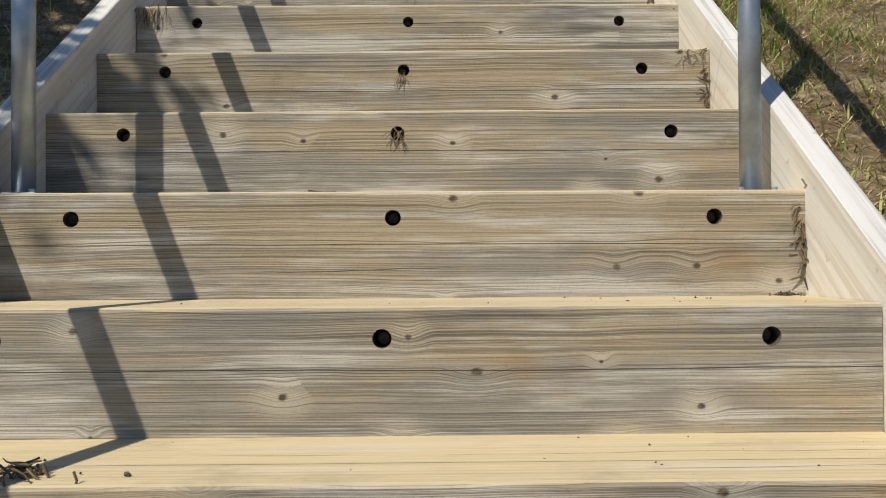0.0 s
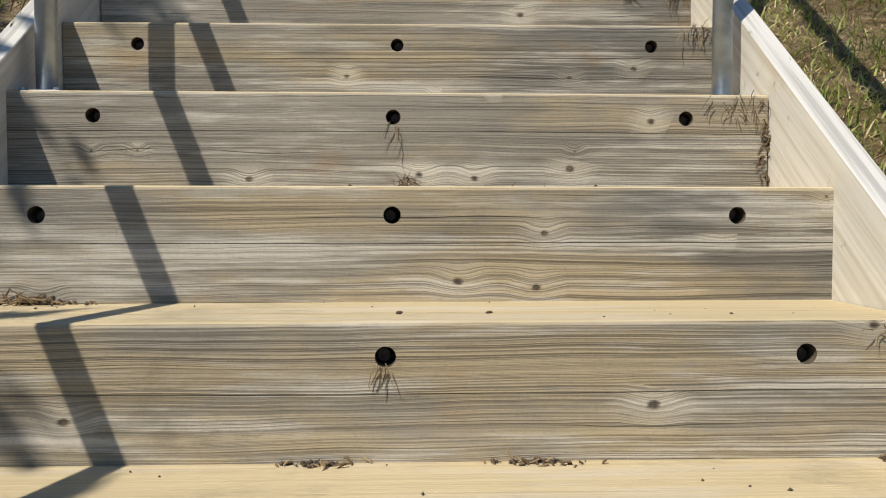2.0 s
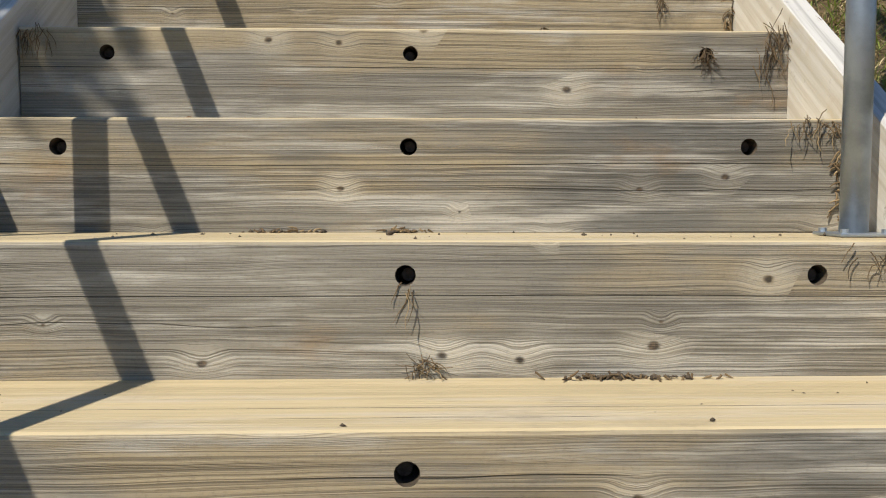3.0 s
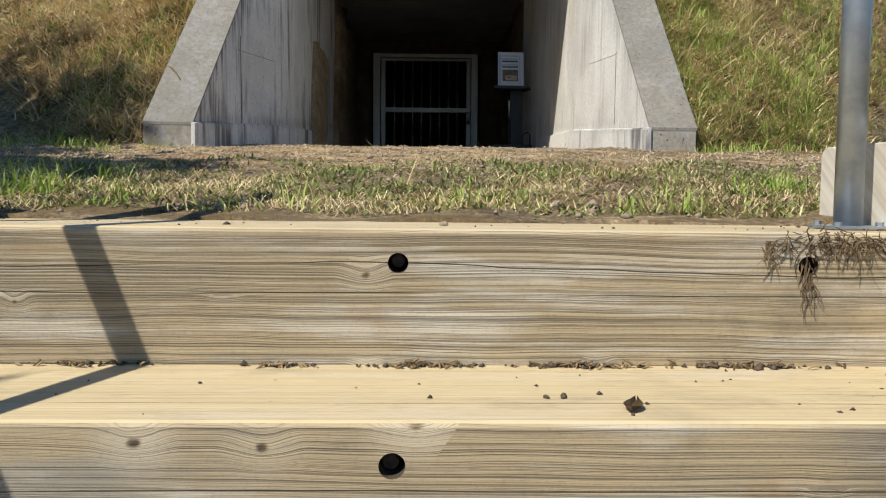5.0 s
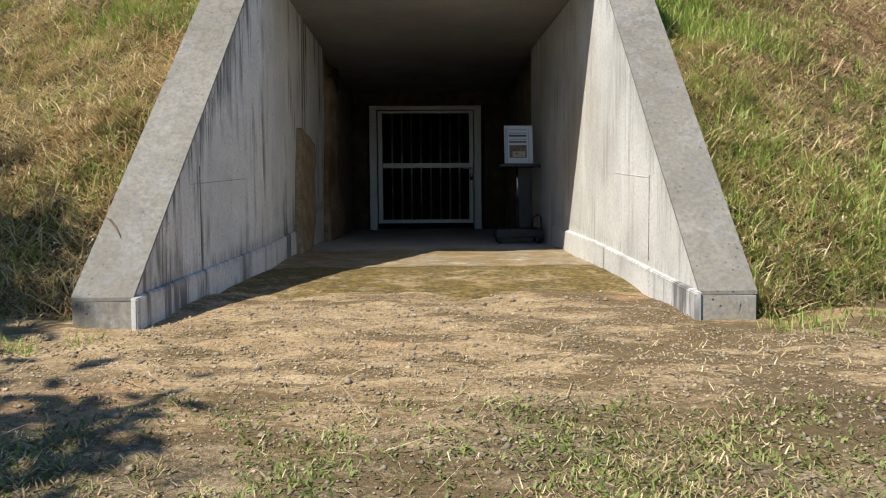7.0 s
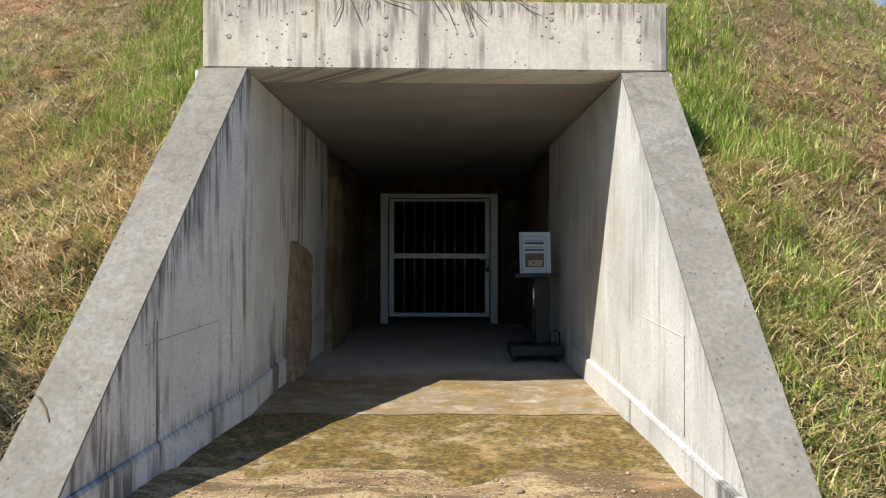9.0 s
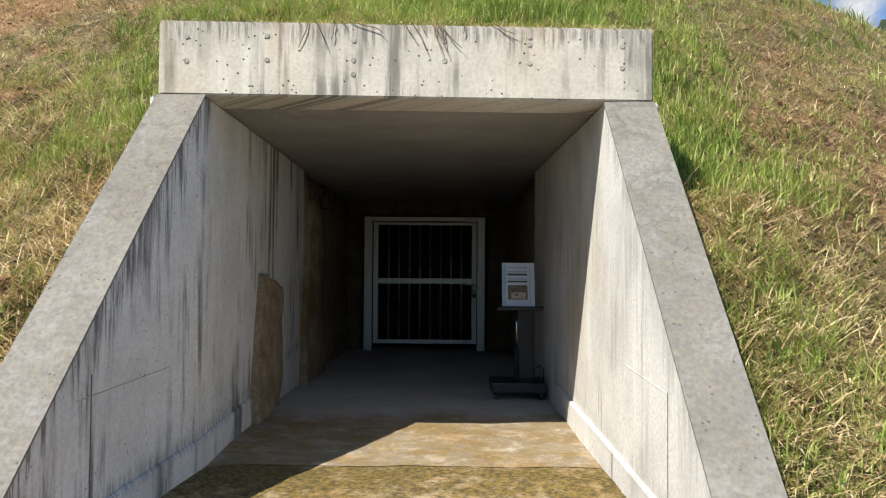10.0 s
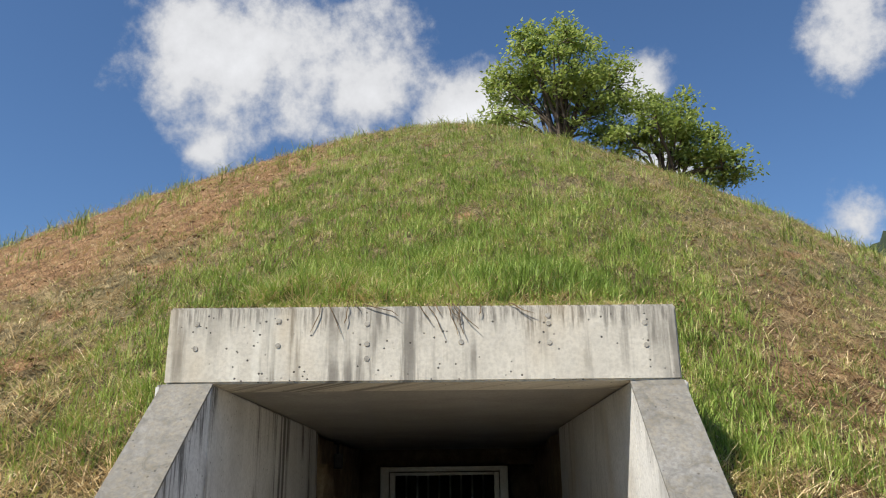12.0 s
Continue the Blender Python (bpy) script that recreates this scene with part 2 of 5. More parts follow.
def concrete_material(name, base, dark, streak=0.6, moss=0.0, warm=0.3, speck=0.4, seed=0.0, drip="", wet=False, grain=0.35, flat=False):
    """Cast concrete: mottling, rain streaks, pinholes, warm leach stains."""
    m, nt, b = material(name, 0.88)
    g = G(nt)
    p = g.world()
    x, y, z = g.xyz(p)[0:3]
    s = g.math("ADD", g.math("ADD", x, y), seed)
    if flat:
        # no run-off pattern on level faces
        x, y = g.math("ADD", x, g.math("MULTIPLY", y, 0.0)), y
        s = g.math("MULTIPLY", g.noise(p, 1.7, 4.0, 0.6), 1.5)
    mott = g.noise(p, 2.2, 6.0, 0.62)
    fine = g.noise(p, 60.0, 3.0, 0.6)
    col = g.mix(g.step(mott, 0.3, 0.72), base, tuple(c * 0.76 for c in base))
    col = g.mix(g.step(fine, 0.35, 0.7, 0.0, grain), col, tuple(c * 0.5 for c in base))
    # vertical rain streaks
    st = g.noise(g.join(g.math("MULTIPLY", s, 11.0), g.math("MULTIPLY", z, 0.7), seed), 1.0, 5.0, 0.62)
    st2 = g.noise(g.join(g.math("MULTIPLY", s, 2.0), g.math("MULTIPLY", z, 1.2), seed + 3), 1.0, 3.0)
    sm = g.math("MULTIPLY", g.step(st, 0.47, 0.62), g.step(st2, 0.44, 0.60))
    if drip:
        # soot-dark drips running down from the sloping top edge
        edge = g.math("SUBTRACT", 4.10, z) if drip == "level" else g.math("SUBTRACT", g.math("MULTIPLY_ADD", y, 1.134, 2.125 - 4.71 * 1.134), z)
        run = g.noise(g.join(g.math("MULTIPLY", s, 34.0), g.math("MULTIPLY", z, 2.2), seed + 21), 1.0, 6.0, 0.7)
        long = g.step(g.noise(g.join(g.math("MULTIPLY", s, 7.0), seed, 0.0), 1.0, 3.0, 0.65), 0.36, 0.72, 0.05, 0.26 if drip == "level" else 0.75)
        near = g.math("SUBTRACT", 1.0, g.math("DIVIDE", edge, long))
        sm = g.math("MAXIMUM", sm, g.math("MULTIPLY", g.math("MULTIPLY", g.step(near, 0.0, 0.7), g.step(y, 4.78, 4.9)), g.step(run, 0.42, 0.60)))
        if drip == "level":
            run = g.math("MULTIPLY", run, 0.97)
        foot = g.math("MULTIPLY", g.step(g.math("ABSOLUTE", g.math("SUBTRACT", z, g.math("MULTIPLY_ADD", y, 0.076, 2.135 - 4.71 * 0.076))), 0.0, 0.06, 1.0, 0.0), g.step(run, 0.40, 0.62))
        sm = g.math("MAXIMUM", sm, g.math("MULTIPLY", g.math("MULTIPLY", foot, 0.7), g.step(y, 4.78, 4.9)))
    col = g.mix(g.math("MULTIPLY", sm, streak), col, dark)
    pale = g.noise(g.join(g.math("MULTIPLY", s, 7.0), g.math("MULTIPLY", z, 0.9), seed + 7), 1.0, 4.0)
    col = g.mix(g.step(pale, 0.58, 0.74, 0.0, 0.5), col, tuple(min(0.85, c * 1.35) for c in base))
    wa = g.noise(g.join(g.math("MULTIPLY", s, 1.6), g.math("MULTIPLY", z, 0.8), seed + 11), 1.0, 3.0)
    col = g.mix(g.step(wa, 0.52, 0.72, 0.0, warm), col, (0.42, 0.30, 0.14))
    if moss:
        mo = g.noise(p, 6.0, 10.0, 0.82)
        mask = g.step(mo, 0.37, 0.52, 0.0, moss)
        if wet:
            # moss and washed-in sand only where rain reaches
            reach = g.step(g.math("ADD", y, g.math("MULTIPLY", g.noise(p, 2.0, 4.0), 0.9)), 7.5, 8.1, 1.0, 0.0)
            mask = g.math("MULTIPLY", mask, reach)
            sand = g.noise(p, 5.0, 7.0, 0.7)
            col = g.mix(g.math("MULTIPLY", reach, g.step(sand, 0.35, 0.6, 0.35, 0.95)), col, (0.33, 0.225, 0.105))
        mc = g.mix(g.step(g.noise(p, 40.0, 3.0, 0.7), 0.35, 0.7), (0.045, 0.034, 0.008), (0.21, 0.145, 0.028))
        col = g.mix(mask, col, mc)
    pit = g.voronoi(p, 30.0)
    hole = g.math("MULTIPLY", g.step(pit, 0.11, 0.17, 1.0, 0.0), g.step(g.noise(p, 9.0, 2.0), 0.48, 0.56))
    col = g.mix(g.math("MULTIPLY", hole, speck), col, (0.06, 0.055, 0.05))
    g.put(b.inputs["Base Color"], col)
    g.bump(b, g.math("SUBTRACT", g.math("ADD", g.math("MULTIPLY", fine, 0.4), g.math("MULTIPLY", mott, 0.6)), g.math("MULTIPLY", hole, 1.0)), 0.5, 0.006)
    return m


def earth_material(name, cols, soil, soil_amount, green=None, green_amount=0.0, fine_scale=90.0):
    m, nt, b = material(name, 0.95)
    g = G(nt)
    p = g.world()
    big = g.noise(p, 1.1, 5.0, 0.6)
    mid = g.noise(p, 9.0, 5.0, 0.65)
    fine = g.noise(p, fine_scale, 4.0, 0.7)
    col = g.ramp(g.math("ADD", g.math("MULTIPLY", mid, 0.6), g.math("MULTIPLY", fine, 0.4)), [(0.32, cols[0]), (0.5, cols[1]), (0.66, cols[2])])
    col = g.mix(g.step(big, 0.62 - soil_amount, 0.74 - soil_amount * 0.6, 0.0, 0.85), col, g.mix(fine, soil, tuple(c * 0.5 for c in soil)))
    if green:
        gr = g.noise(p, 2.1, 5.0, 0.65)
        col = g.mix(g.step(gr, 0.66 - green_amount, 0.78 - green_amount, 0.0, 0.8), col, g.mix(fine, green, tuple(c * 0.45 for c in green)))
    grit = g.step(g.voronoi(p, 70.0), 0.16, 0.28, 1.0, 0.0)
    col = g.mix(g.math("MULTIPLY", grit, g.step(mid, 0.45, 0.6, 0.0, 0.5)), col, tuple(min(0.7, c * 1.35) for c in cols[2]))
    g.put(b.inputs["Base Color"], col)
    g.bump(b, g.math("ADD", g.math("MULTIPLY", mid, 0.6), g.math("MULTIPLY", fine, 0.5)), 0.9, 0.02)
    return m


def mound_material(name):
    """Slope soil: dark humus under the grass, red clay laid bare on the upper west flank and beside the header, straw chaff."""
    m, nt, b = material(name, 0.95)
    g = G(nt)
    p = g.world()
    x, y, z = g.xyz(p)[0:3]
    mid, fine = g.noise(p, 7.0, 6.0, 0.7), g.noise(p, 55.0, 4.0, 0.7)
    t = g.math("ADD", g.math("MULTIPLY", mid, 0.5), g.math("MULTIPLY", fine, 0.5))
    col = g.ramp(t, [(0.38, (0.028, 0.022, 0.010)), (0.49, (0.15, 0.12, 0.052)), (0.60, (0.40, 0.31, 0.16))])
    clay = g.ramp(t, [(0.38, (0.045, 0.024, 0.012)), (0.49, (0.24, 0.125, 0.056)), (0.60, (0.47, 0.29, 0.15))])
    edge = g.math("MULTIPLY", g.math("SUBTRACT", g.noise(p, 0.9, 5.0, 0.65), 0.5), 4.0)
    xe, ye = g.math("ADD", x, edge), g.math("ADD", y, edge)
    west = g.math("MULTIPLY", g.step(xe, -0.9, -2.3, 0.0, 1.0), g.step(ye, 8.6, 10.2))
    east = g.math("MULTIPLY", g.step(xe, 1.4, 2.4), g.math("MULTIPLY", g.step(ye, 5.9, 6.8), g.step(ye, 9.5, 8.0, 0.0, 0.8)))
    spots = g.step(g.noise(p, 1.3, 5.0, 0.65), 0.56, 0.66)
    mask = g.math("MAXIMUM", g.math("MAXIMUM", west, east), spots)
    col = g.mix(g.math("MULTIPLY", mask, 0.9), col, clay)
    g.put(b.inputs["Base Color"], col)
    g.bump(b, g.math("ADD", g.math("MULTIPLY", mid, 0.7), g.math("MULTIPLY", fine, 0.5)), 1.0, 0.05)
    return m


def landing_material(name):
    """Trodden earth: dark humus by the steps, a pale sandy path with red and mossy patches before the portal."""
    m, nt, b = material(name, 0.95)
    g = G(nt)
    p = g.world()
    x, y, z = g.xyz(p)[0:3]
    long = g.world((0.55, 1.6, 1.0))
    mid, fine, speck = g.noise(long, 6.0, 7.0, 0.7), g.noise(p, 70.0, 4.0, 0.75), g.noise(p, 240.0, 2.0, 0.6)
    t = g.math("ADD", g.math("MULTIPLY", mid, 0.45), g.math("ADD", g.math("MULTIPLY", fine, 0.4), g.math("MULTIPLY", speck, 0.15)))
    humus = g.ramp(t, [(0.37, (0.028, 0.02, 0.011)), (0.47, (0.13, 0.095, 0.052)), (0.55, (0.29, 0.22, 0.13)), (0.64, (0.52, 0.42, 0.27))])
    sand = g.ramp(t, [(0.36, (0.07, 0.045, 0.022)), (0.45, (0.27, 0.185, 0.095)), (0.54, (0.46, 0.34, 0.19)), (0.66, (0.72, 0.58, 0.38))])
    wander = g.math("MULTIPLY", g.math("SUBTRACT", g.noise(long, 1.2, 5.0, 0.65), 0.5), 2.2)
    path = g.step(g.math("ADD", y, wander), 3.55, 4.25)
    col = g.mix(path, humus, sand)
    # darker crust of moss and rotted straw in drawn-out flecks
    crust = g.noise(g.world((0.45, 1.5, 1.0)), 3.6, 8.0, 0.74)
    more = g.step(g.math("ADD", x, wander), 0.1, 0.9, 0.0, 0.075)
    mask = g.step(g.math("ADD", crust, more), 0.52, 0.58, 0.0, 0.85)
    col = g.mix(mask, col, g.mix(fine, (0.05, 0.034, 0.013), (0.22, 0.15, 0.065)))
    red = g.math("MULTIPLY", g.step(g.noise(long, 1.5, 5.0, 0.6), 0.56, 0.66, 0.0, 0.6), path)
    col = g.mix(red, col, g.mix(fine, (0.42, 0.20, 0.085), (0.52, 0.31, 0.16)))
    g.put(b.inputs["Base Color"], col)
    g.bump(b, g.math("ADD", g.math("MULTIPLY", mid, 0.6), g.math("MULTIPLY", fine, 0.55)), 1.0, 0.02)
    return m


def blade_material(name, stops, rough=0.7, translucent=0.25):
    m, nt, b = material(name, rough)
    g = G(nt)
    # each blade has its own tone, and neighbours share some of it
    p = g.world()
    tuft = g.math("ADD", g.math("MULTIPLY", g.noise(p, 1.7, 4.0, 0.6), 0.5), g.math("MULTIPLY", g.noise(p, 9.0, 3.0, 0.6), 0.5))
    tone = g.math("ADD", g.math("MULTIPLY", g.island(), 0.55), g.step(tuft, 0.36, 0.64, -0.05, 0.5))
    col = g.ramp(tone, stops)
    g.put(b.inputs["Base Color"], col)
    t = nt.nodes.new("ShaderNodeBsdfTranslucent")
    nt.links.new(col, t.inputs["Color"])
    mx = nt.nodes.new("ShaderNodeMixShader")
    mx.inputs[0].default_value = translucent
    nt.links.new(b.outputs[0], mx.inputs[1])
    nt.links.new(t.outputs[0], mx.inputs[2])
    nt.links.new(mx.outputs[0], nt.nodes["Material Output"].inputs["Surface"])
    return m


def simple_material(name, col, rough=0.6, metal=0.0, var=0.25, scale=20.0, bump=0.0):
    m, nt, b = material(name, rough, metal)
    g = G(nt)
    n = g.noise(g.coord("Object"), scale, 5.0, 0.6)
    g.put(b.inputs["Base Color"], g.mix(g.step(n, 0.3, 0.75), col, tuple(c * (1 - var * 1.6) for c in col)))
    g.put(b.inputs["Roughness"], g.step(n, 0.2, 0.8, rough * 0.8, min(1, rough * 1.25)))
    if bump:
        g.bump(b, n, 0.5, bump)
    return m


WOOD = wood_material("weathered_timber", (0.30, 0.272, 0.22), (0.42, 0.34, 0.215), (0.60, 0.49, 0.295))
BOARD = board_material("stringer_board")
BORE = simple_material("bored_hole_wood", (0.10, 0.075, 0.05), 0.9, 0, 0.4, 60)
RUST = simple_material("rusted_pin_end", (0.085, 0.062, 0.05), 0.85, 0.2, 0.4, 90)
STEEL = simple_material("galvanised_steel", (0.40, 0.45, 0.51), 0.38, 0.7, 0.22, 14)
INOX = simple_material("brushed_stainless", (0.43, 0.43, 0.41), 0.42, 0.65, 0.12, 40)
WALLC = concrete_material("wing_wall_concrete", (0.79, 0.79, 0.775), (0.07, 0.068, 0.065), 0.85, 0.0, 0.14, 0.5, 0.0, "slope")
CAPC = concrete_material("weathered_cap_concrete", (0.29, 0.285, 0.27), (0.11, 0.11, 0.105), 0.6, 0.24, 0.1, 0.6, 4.0, grain=0.55, flat=True)
WALLE = concrete_material("sunny_wing_concrete", (0.78, 0.775, 0.745), (0.24, 0.23, 0.21), 0.5, 0.0, 0.32, 0.3, 13.0, "slope")
HEADC = concrete_material("header_concrete", (0.68, 0.65, 0.57), (0.13, 0.12, 0.105), 0.8, 0.0, 0.55, 0.95, 9.0, "level")
# Ceiling grey set well below the walls' to carry the tunnel's shade.
INNERC = concrete_material("shade_toned_ceiling_concrete", (0.37, 0.36, 0.34), (0.12, 0.11, 0.10), 0.3, 0.0, 0.2, 0.3, 2.0, flat=True)
ENDC = concrete_material("stained_foot_concrete", (0.46, 0.45, 0.43), (0.09, 0.085, 0.08), 0.7, 0.35, 0.1, 0.7, 17.0, grain=0.6)
PLUG = simple_material("mortar_plug", (0.44, 0.42, 0.37), 0.9, 0, 0.3, 50)
SLABM = concrete_material("mossy_slab_concrete", (0.46, 0.40, 0.29), (0.10, 0.085, 0.04), 0.2, 0.95, 0.4, 0.5, 5.0, wet=True, flat=True)
SLABI = concrete_material("tunnel_floor_concrete", (0.56, 0.54, 0.50), (0.16, 0.15, 0.13), 0.2, 0.55, 0.2, 0.4, 8.0, wet=True, flat=True)
ROCK = earth_material("rock_face", [(0.13, 0.095, 0.055), (0.27, 0.20, 0.12), (0.40, 0.32, 0.21)], (0.22, 0.125, 0.055), 0.08, fine_scale=45)
# Darker copy of the rock; the passage end's deep shade is in its colour.
SHADEROCK = earth_material("shade_darkened_end_stone", [(0.05, 0.036, 0.022), (0.11, 0.08, 0.05), (0.18, 0.14, 0.09)], (0.10, 0.06, 0.03), 0.08, fine_scale=45)
# Chamber stone near black: the darkness behind the gate is put into its colour.
SHADESTONE = simple_material("shade_darkened_chamber_stone", (0.06, 0.052, 0.045), 0.95, 0, 0.4, 6, 0.02)
EARTH = landing_material("landing_earth")
MOUND = mound_material("mound_earth")
GRASS = blade_material("green_grass", [(0.0, (0.07, 0.10, 0.02)), (0.35, (0.21, 0.29, 0.055)), (0.7, (0.41, 0.46, 0.12)), (1.0, (0.66, 0.58, 0.28))], 0.6, 0.35)
LUSH = blade_material("lush_grass", [(0.0, (0.08, 0.12, 0.02)), (0.4, (0.24, 0.36, 0.055)), (0.75, (0.41, 0.49, 0.12)), (1.0, (0.68, 0.60, 0.30))], 0.6, 0.3)
MAT = blade_material("weed_leaf", [(0.0, (0.07, 0.10, 0.022)), (0.5, (0.20, 0.25, 0.06)), (1.0, (0.38, 0.40, 0.14))], 0.6, 0.2)
STRAW = blade_material("dry_straw", [(0.0, (0.11, 0.078, 0.04)), (0.35, (0.37, 0.28, 0.145)), (0.7, (0.68, 0.55, 0.31)), (1.0, (0.88, 0.78, 0.54))], 0.7, 0.2)
THATCH = blade_material("pale_thatch", [(0.0, (0.30, 0.20, 0.095)), (0.4, (0.58, 0.44, 0.23)), (1.0, (0.88, 0.76, 0.50))], 0.6, 0.15)
ROOT = blade_material("dry_roots", [(0.0, (0.06, 0.04, 0.022)), (0.6, (0.17, 0.115, 0.06)), (1.0, (0.38, 0.28, 0.15))], 0.9, 0.0)
LEAF = blade_material("tree_leaf", [(0.0, (0.14, 0.20, 0.045)), (0.5, (0.31, 0.39, 0.09)), (1.0, (0.50, 0.56, 0.20))], 0.45, 0.5)
BARK = simple_material("bark", (0.12, 0.09, 0.065), 0.95, 0, 0.35, 12, 0.01)
BLACK = simple_material("black_plastic", (0.022, 0.022, 0.024), 0.5, 0, 0.2, 30)
# White paper with the sky's blue reflection mixed into its colour.
PAPER = simple_material("sky_tinted_paper", (0.66, 0.73, 0.83), 0.6, 0, 0.03, 5)
INK = simple_material("dark_ink", (0.10, 0.11, 0.13), 0.7, 0, 0.1, 5)
PHOTO = simple_material("brown_print", (0.23, 0.19, 0.15), 0.6, 0, 0.4, 40)
PHOTO2 = simple_material("beige_print", (0.60, 0.50, 0.38), 0.6, 0, 0.2, 40)
BLUE = simple_material("pale_blue_print", (0.42, 0.55, 0.72), 0.6, 0, 0.1, 10)
CHROME = simple_material("chrome", (0.7, 0.7, 0.7), 0.18, 1.0, 0.05, 10)
GRAVEL = simple_material("pale_grit", (0.56, 0.45, 0.29), 0.9, 0, 0.4, 30)
PEBBLE = simple_material("pebble_stone", (0.36, 0.29, 0.21), 0.9, 0, 0.35, 30)
CLOD = simple_material("red_clod", (0.26, 0.15, 0.07), 0.95, 0, 0.5, 9)
DARK = simple_material("dark_joint", (0.16, 0.155, 0.145), 0.95, 0, 0.3, 40)
WOODS = earth_material("far_woods", [(0.010, 0.020, 0.009), (0.018, 0.032, 0.013), (0.035, 0.052, 0.022)], (0.03, 0.05, 0.02), 0.02, fine_scale=0.6)


# ---- mesh helpers ----
def part(name, bm, mat, parent=None, label=""):
    me = bpy.data.meshes.new(name)
    bm.to_mesh(me)
    bm.free()
    me.materials.append(mat)
    ob = new(name, me)
    if parent is not None:
        ob.parent = parent
    return tagged(ob, label)


def thing(name, label, category, at=(0, 0, 0), kind="", group=""):
    ob = new(name)
    ob.location = at
    ob.empty_display_size = 0.1
    return tagged(ob, label, category, group, kind)


def box(bm, lo, hi, bevel=0.0):
    r = bmesh.ops.create_cube(bm, size=1)
    vs = r["verts"]
    for v in vs:
        v.co = Vector([lo[i] + (v.co[i] + 0.5) * (hi[i] - lo[i]) for i in range(3)])
    if bevel:
        es = {e for v in vs for e in v.link_edges}
        bmesh.ops.bevel(bm, geom=list(es), offset=bevel, segments=2, affect="EDGES", profile=0.6)
    return bm


def hexa(bm, c):
    """A solid from eight corners: four below, four above, both in the same turn."""
    v = [bm.verts.new(p) for p in c]
    for f in ((3, 2, 1, 0), (4, 5, 6, 7), (0, 1, 5, 4), (1, 2, 6, 5), (2, 3, 7, 6), (3, 0, 4, 7)):
        bm.faces.new([v[i] for i in f])
    return bm


def tube(bm, pts, radii, n=12, cap=True):
    pts = [Vector(p) for p in pts]
    if not isinstance(radii, (list, tuple)):
        radii = [radii] * len(pts)
    rings = []
    for i, p in enumerate(pts):
        d = (pts[min(i + 1, len(pts) - 1)] - pts[max(i - 1, 0)]).normalized()
        a = d.orthogonal().normalized() if not rings else (side - d * side.dot(d)).normalized()
        side = a
        c = d.cross(a)
        rings.append([bm.verts.new(p + radii[i] * (a * math.cos(2 * math.pi * k / n) + c * math.sin(2 * math.pi * k / n))) for k in range(n)])
    for q, r in zip(rings, rings[1:]):
        for k in range(n):
            f = bm.faces.new((q[k], q[(k + 1) % n], r[(k + 1) % n], r[k]))
            f.smooth = True
    if cap:
        bm.faces.new(list(reversed(rings[0])))
        bm.faces.new(rings[-1])
    return bm


def prism(bm, poly, offset):
    """Extrude a polygon of 3D points by an offset vector."""
    o = Vector(offset)
    a = [bm.verts.new(p) for p in poly]
    c = [bm.verts.new(Vector(p) + o) for p in poly]
    bm.faces.new(list(reversed(a)))
    bm.faces.new(c)
    for i in range(len(a)):
        j = (i + 1) % len(a)
        bm.faces.new((a[i], a[j], c[j], c[i]))
    bmesh.ops.recalc_face_normals(bm, faces=bm.faces)
    return bm


def array_mesh(name, verts, tris, mat, smooth=False):
    me = bpy.data.meshes.new(name)
    verts, tris = np.asarray(verts, np.float32), np.asarray(tris, np.int32)
    me.vertices.add(len(verts))
    me.vertices.foreach_set("co", verts.ravel())
    k = tris.shape[1]
    me.loops.add(tris.size)
    me.loops.foreach_set("vertex_index", tris.ravel())
    me.polygons.add(len(tris))
    me.polygons.foreach_set("loop_start", np.arange(0, tris.size, k, dtype=np.int32))
    if smooth:
        me.polygons.foreach_set("use_smooth", np.ones(len(tris), bool))
    me.update(calc_edges=True)
    me.materials.append(mat)
    return new(name, me)


RNG = np.random.default_rng(7)


def blades(name, pts, length, width, lean, mat, label, category, droop=0.5, rng=RNG):
    """Many narrow curved blades, each a tapered strip of three triangles."""
    pts = np.asarray(pts)
    n = len(pts)
    L = length * rng.uniform(0.5, 1.35, n)
    W = width * rng.uniform(0.6, 1.3, n)
    a = rng.uniform(0, 2 * np.pi, n)
    t = np.clip(rng.normal(lean, 0.3, n), 0.0, 1.55)
    d = np.c_[np.cos(a), np.sin(a), np.zeros(n)]
    s = np.c_[-np.sin(a + rng.normal(0, 0.8, n)), np.cos(a), np.zeros(n)]
    up = np.array([0, 0, 1.0])
    t2 = np.clip(t + droop * rng.uniform(0.2, 1.2, n), 0, 1.9)
    mid = pts + (L * 0.55)[:, None] * (np.sin(t)[:, None] * d + np.cos(t)[:, None] * up)
    tip = mid + (L * 0.45)[:, None] * (np.sin(t2)[:, None] * d + np.cos(t2)[:, None] * up)
    low = lean > 1.0
    if low:
        lift = rng.uniform(0.002, 0.02, n)
        mid[:, 2] = np.maximum(mid[:, 2], pts[:, 2] + lift)
    h = (W / 2)[:, None]
    V = np.stack([pts - s * h, pts + s * h, mid - s * h * 0.8, mid + s * h * 0.8, tip], 1).reshape(-1, 3)
    base = (np.arange(n) * 5)[:, None]
    T = np.concatenate([base + [0, 1, 3], base + [0, 3, 2], base + [2, 3, 4]], 1).reshape(-1, 3)
    return tagged(array_mesh(name, V, T, mat), label, category, kind="stuff")


# ---- terrain shape ----
RISE, RUN, Y1 = 0.22, 0.2836, 0.398
XL, XR = -0.862, 0.838


def step_y(k):
    # the seventh timber sits a little forward of the even run
    return Y1 + RUN * (k - 1) - (0.035 if k == 7 else 0.0)


def nosing(y):
    return RISE * ((y - Y1) / RUN + 1)


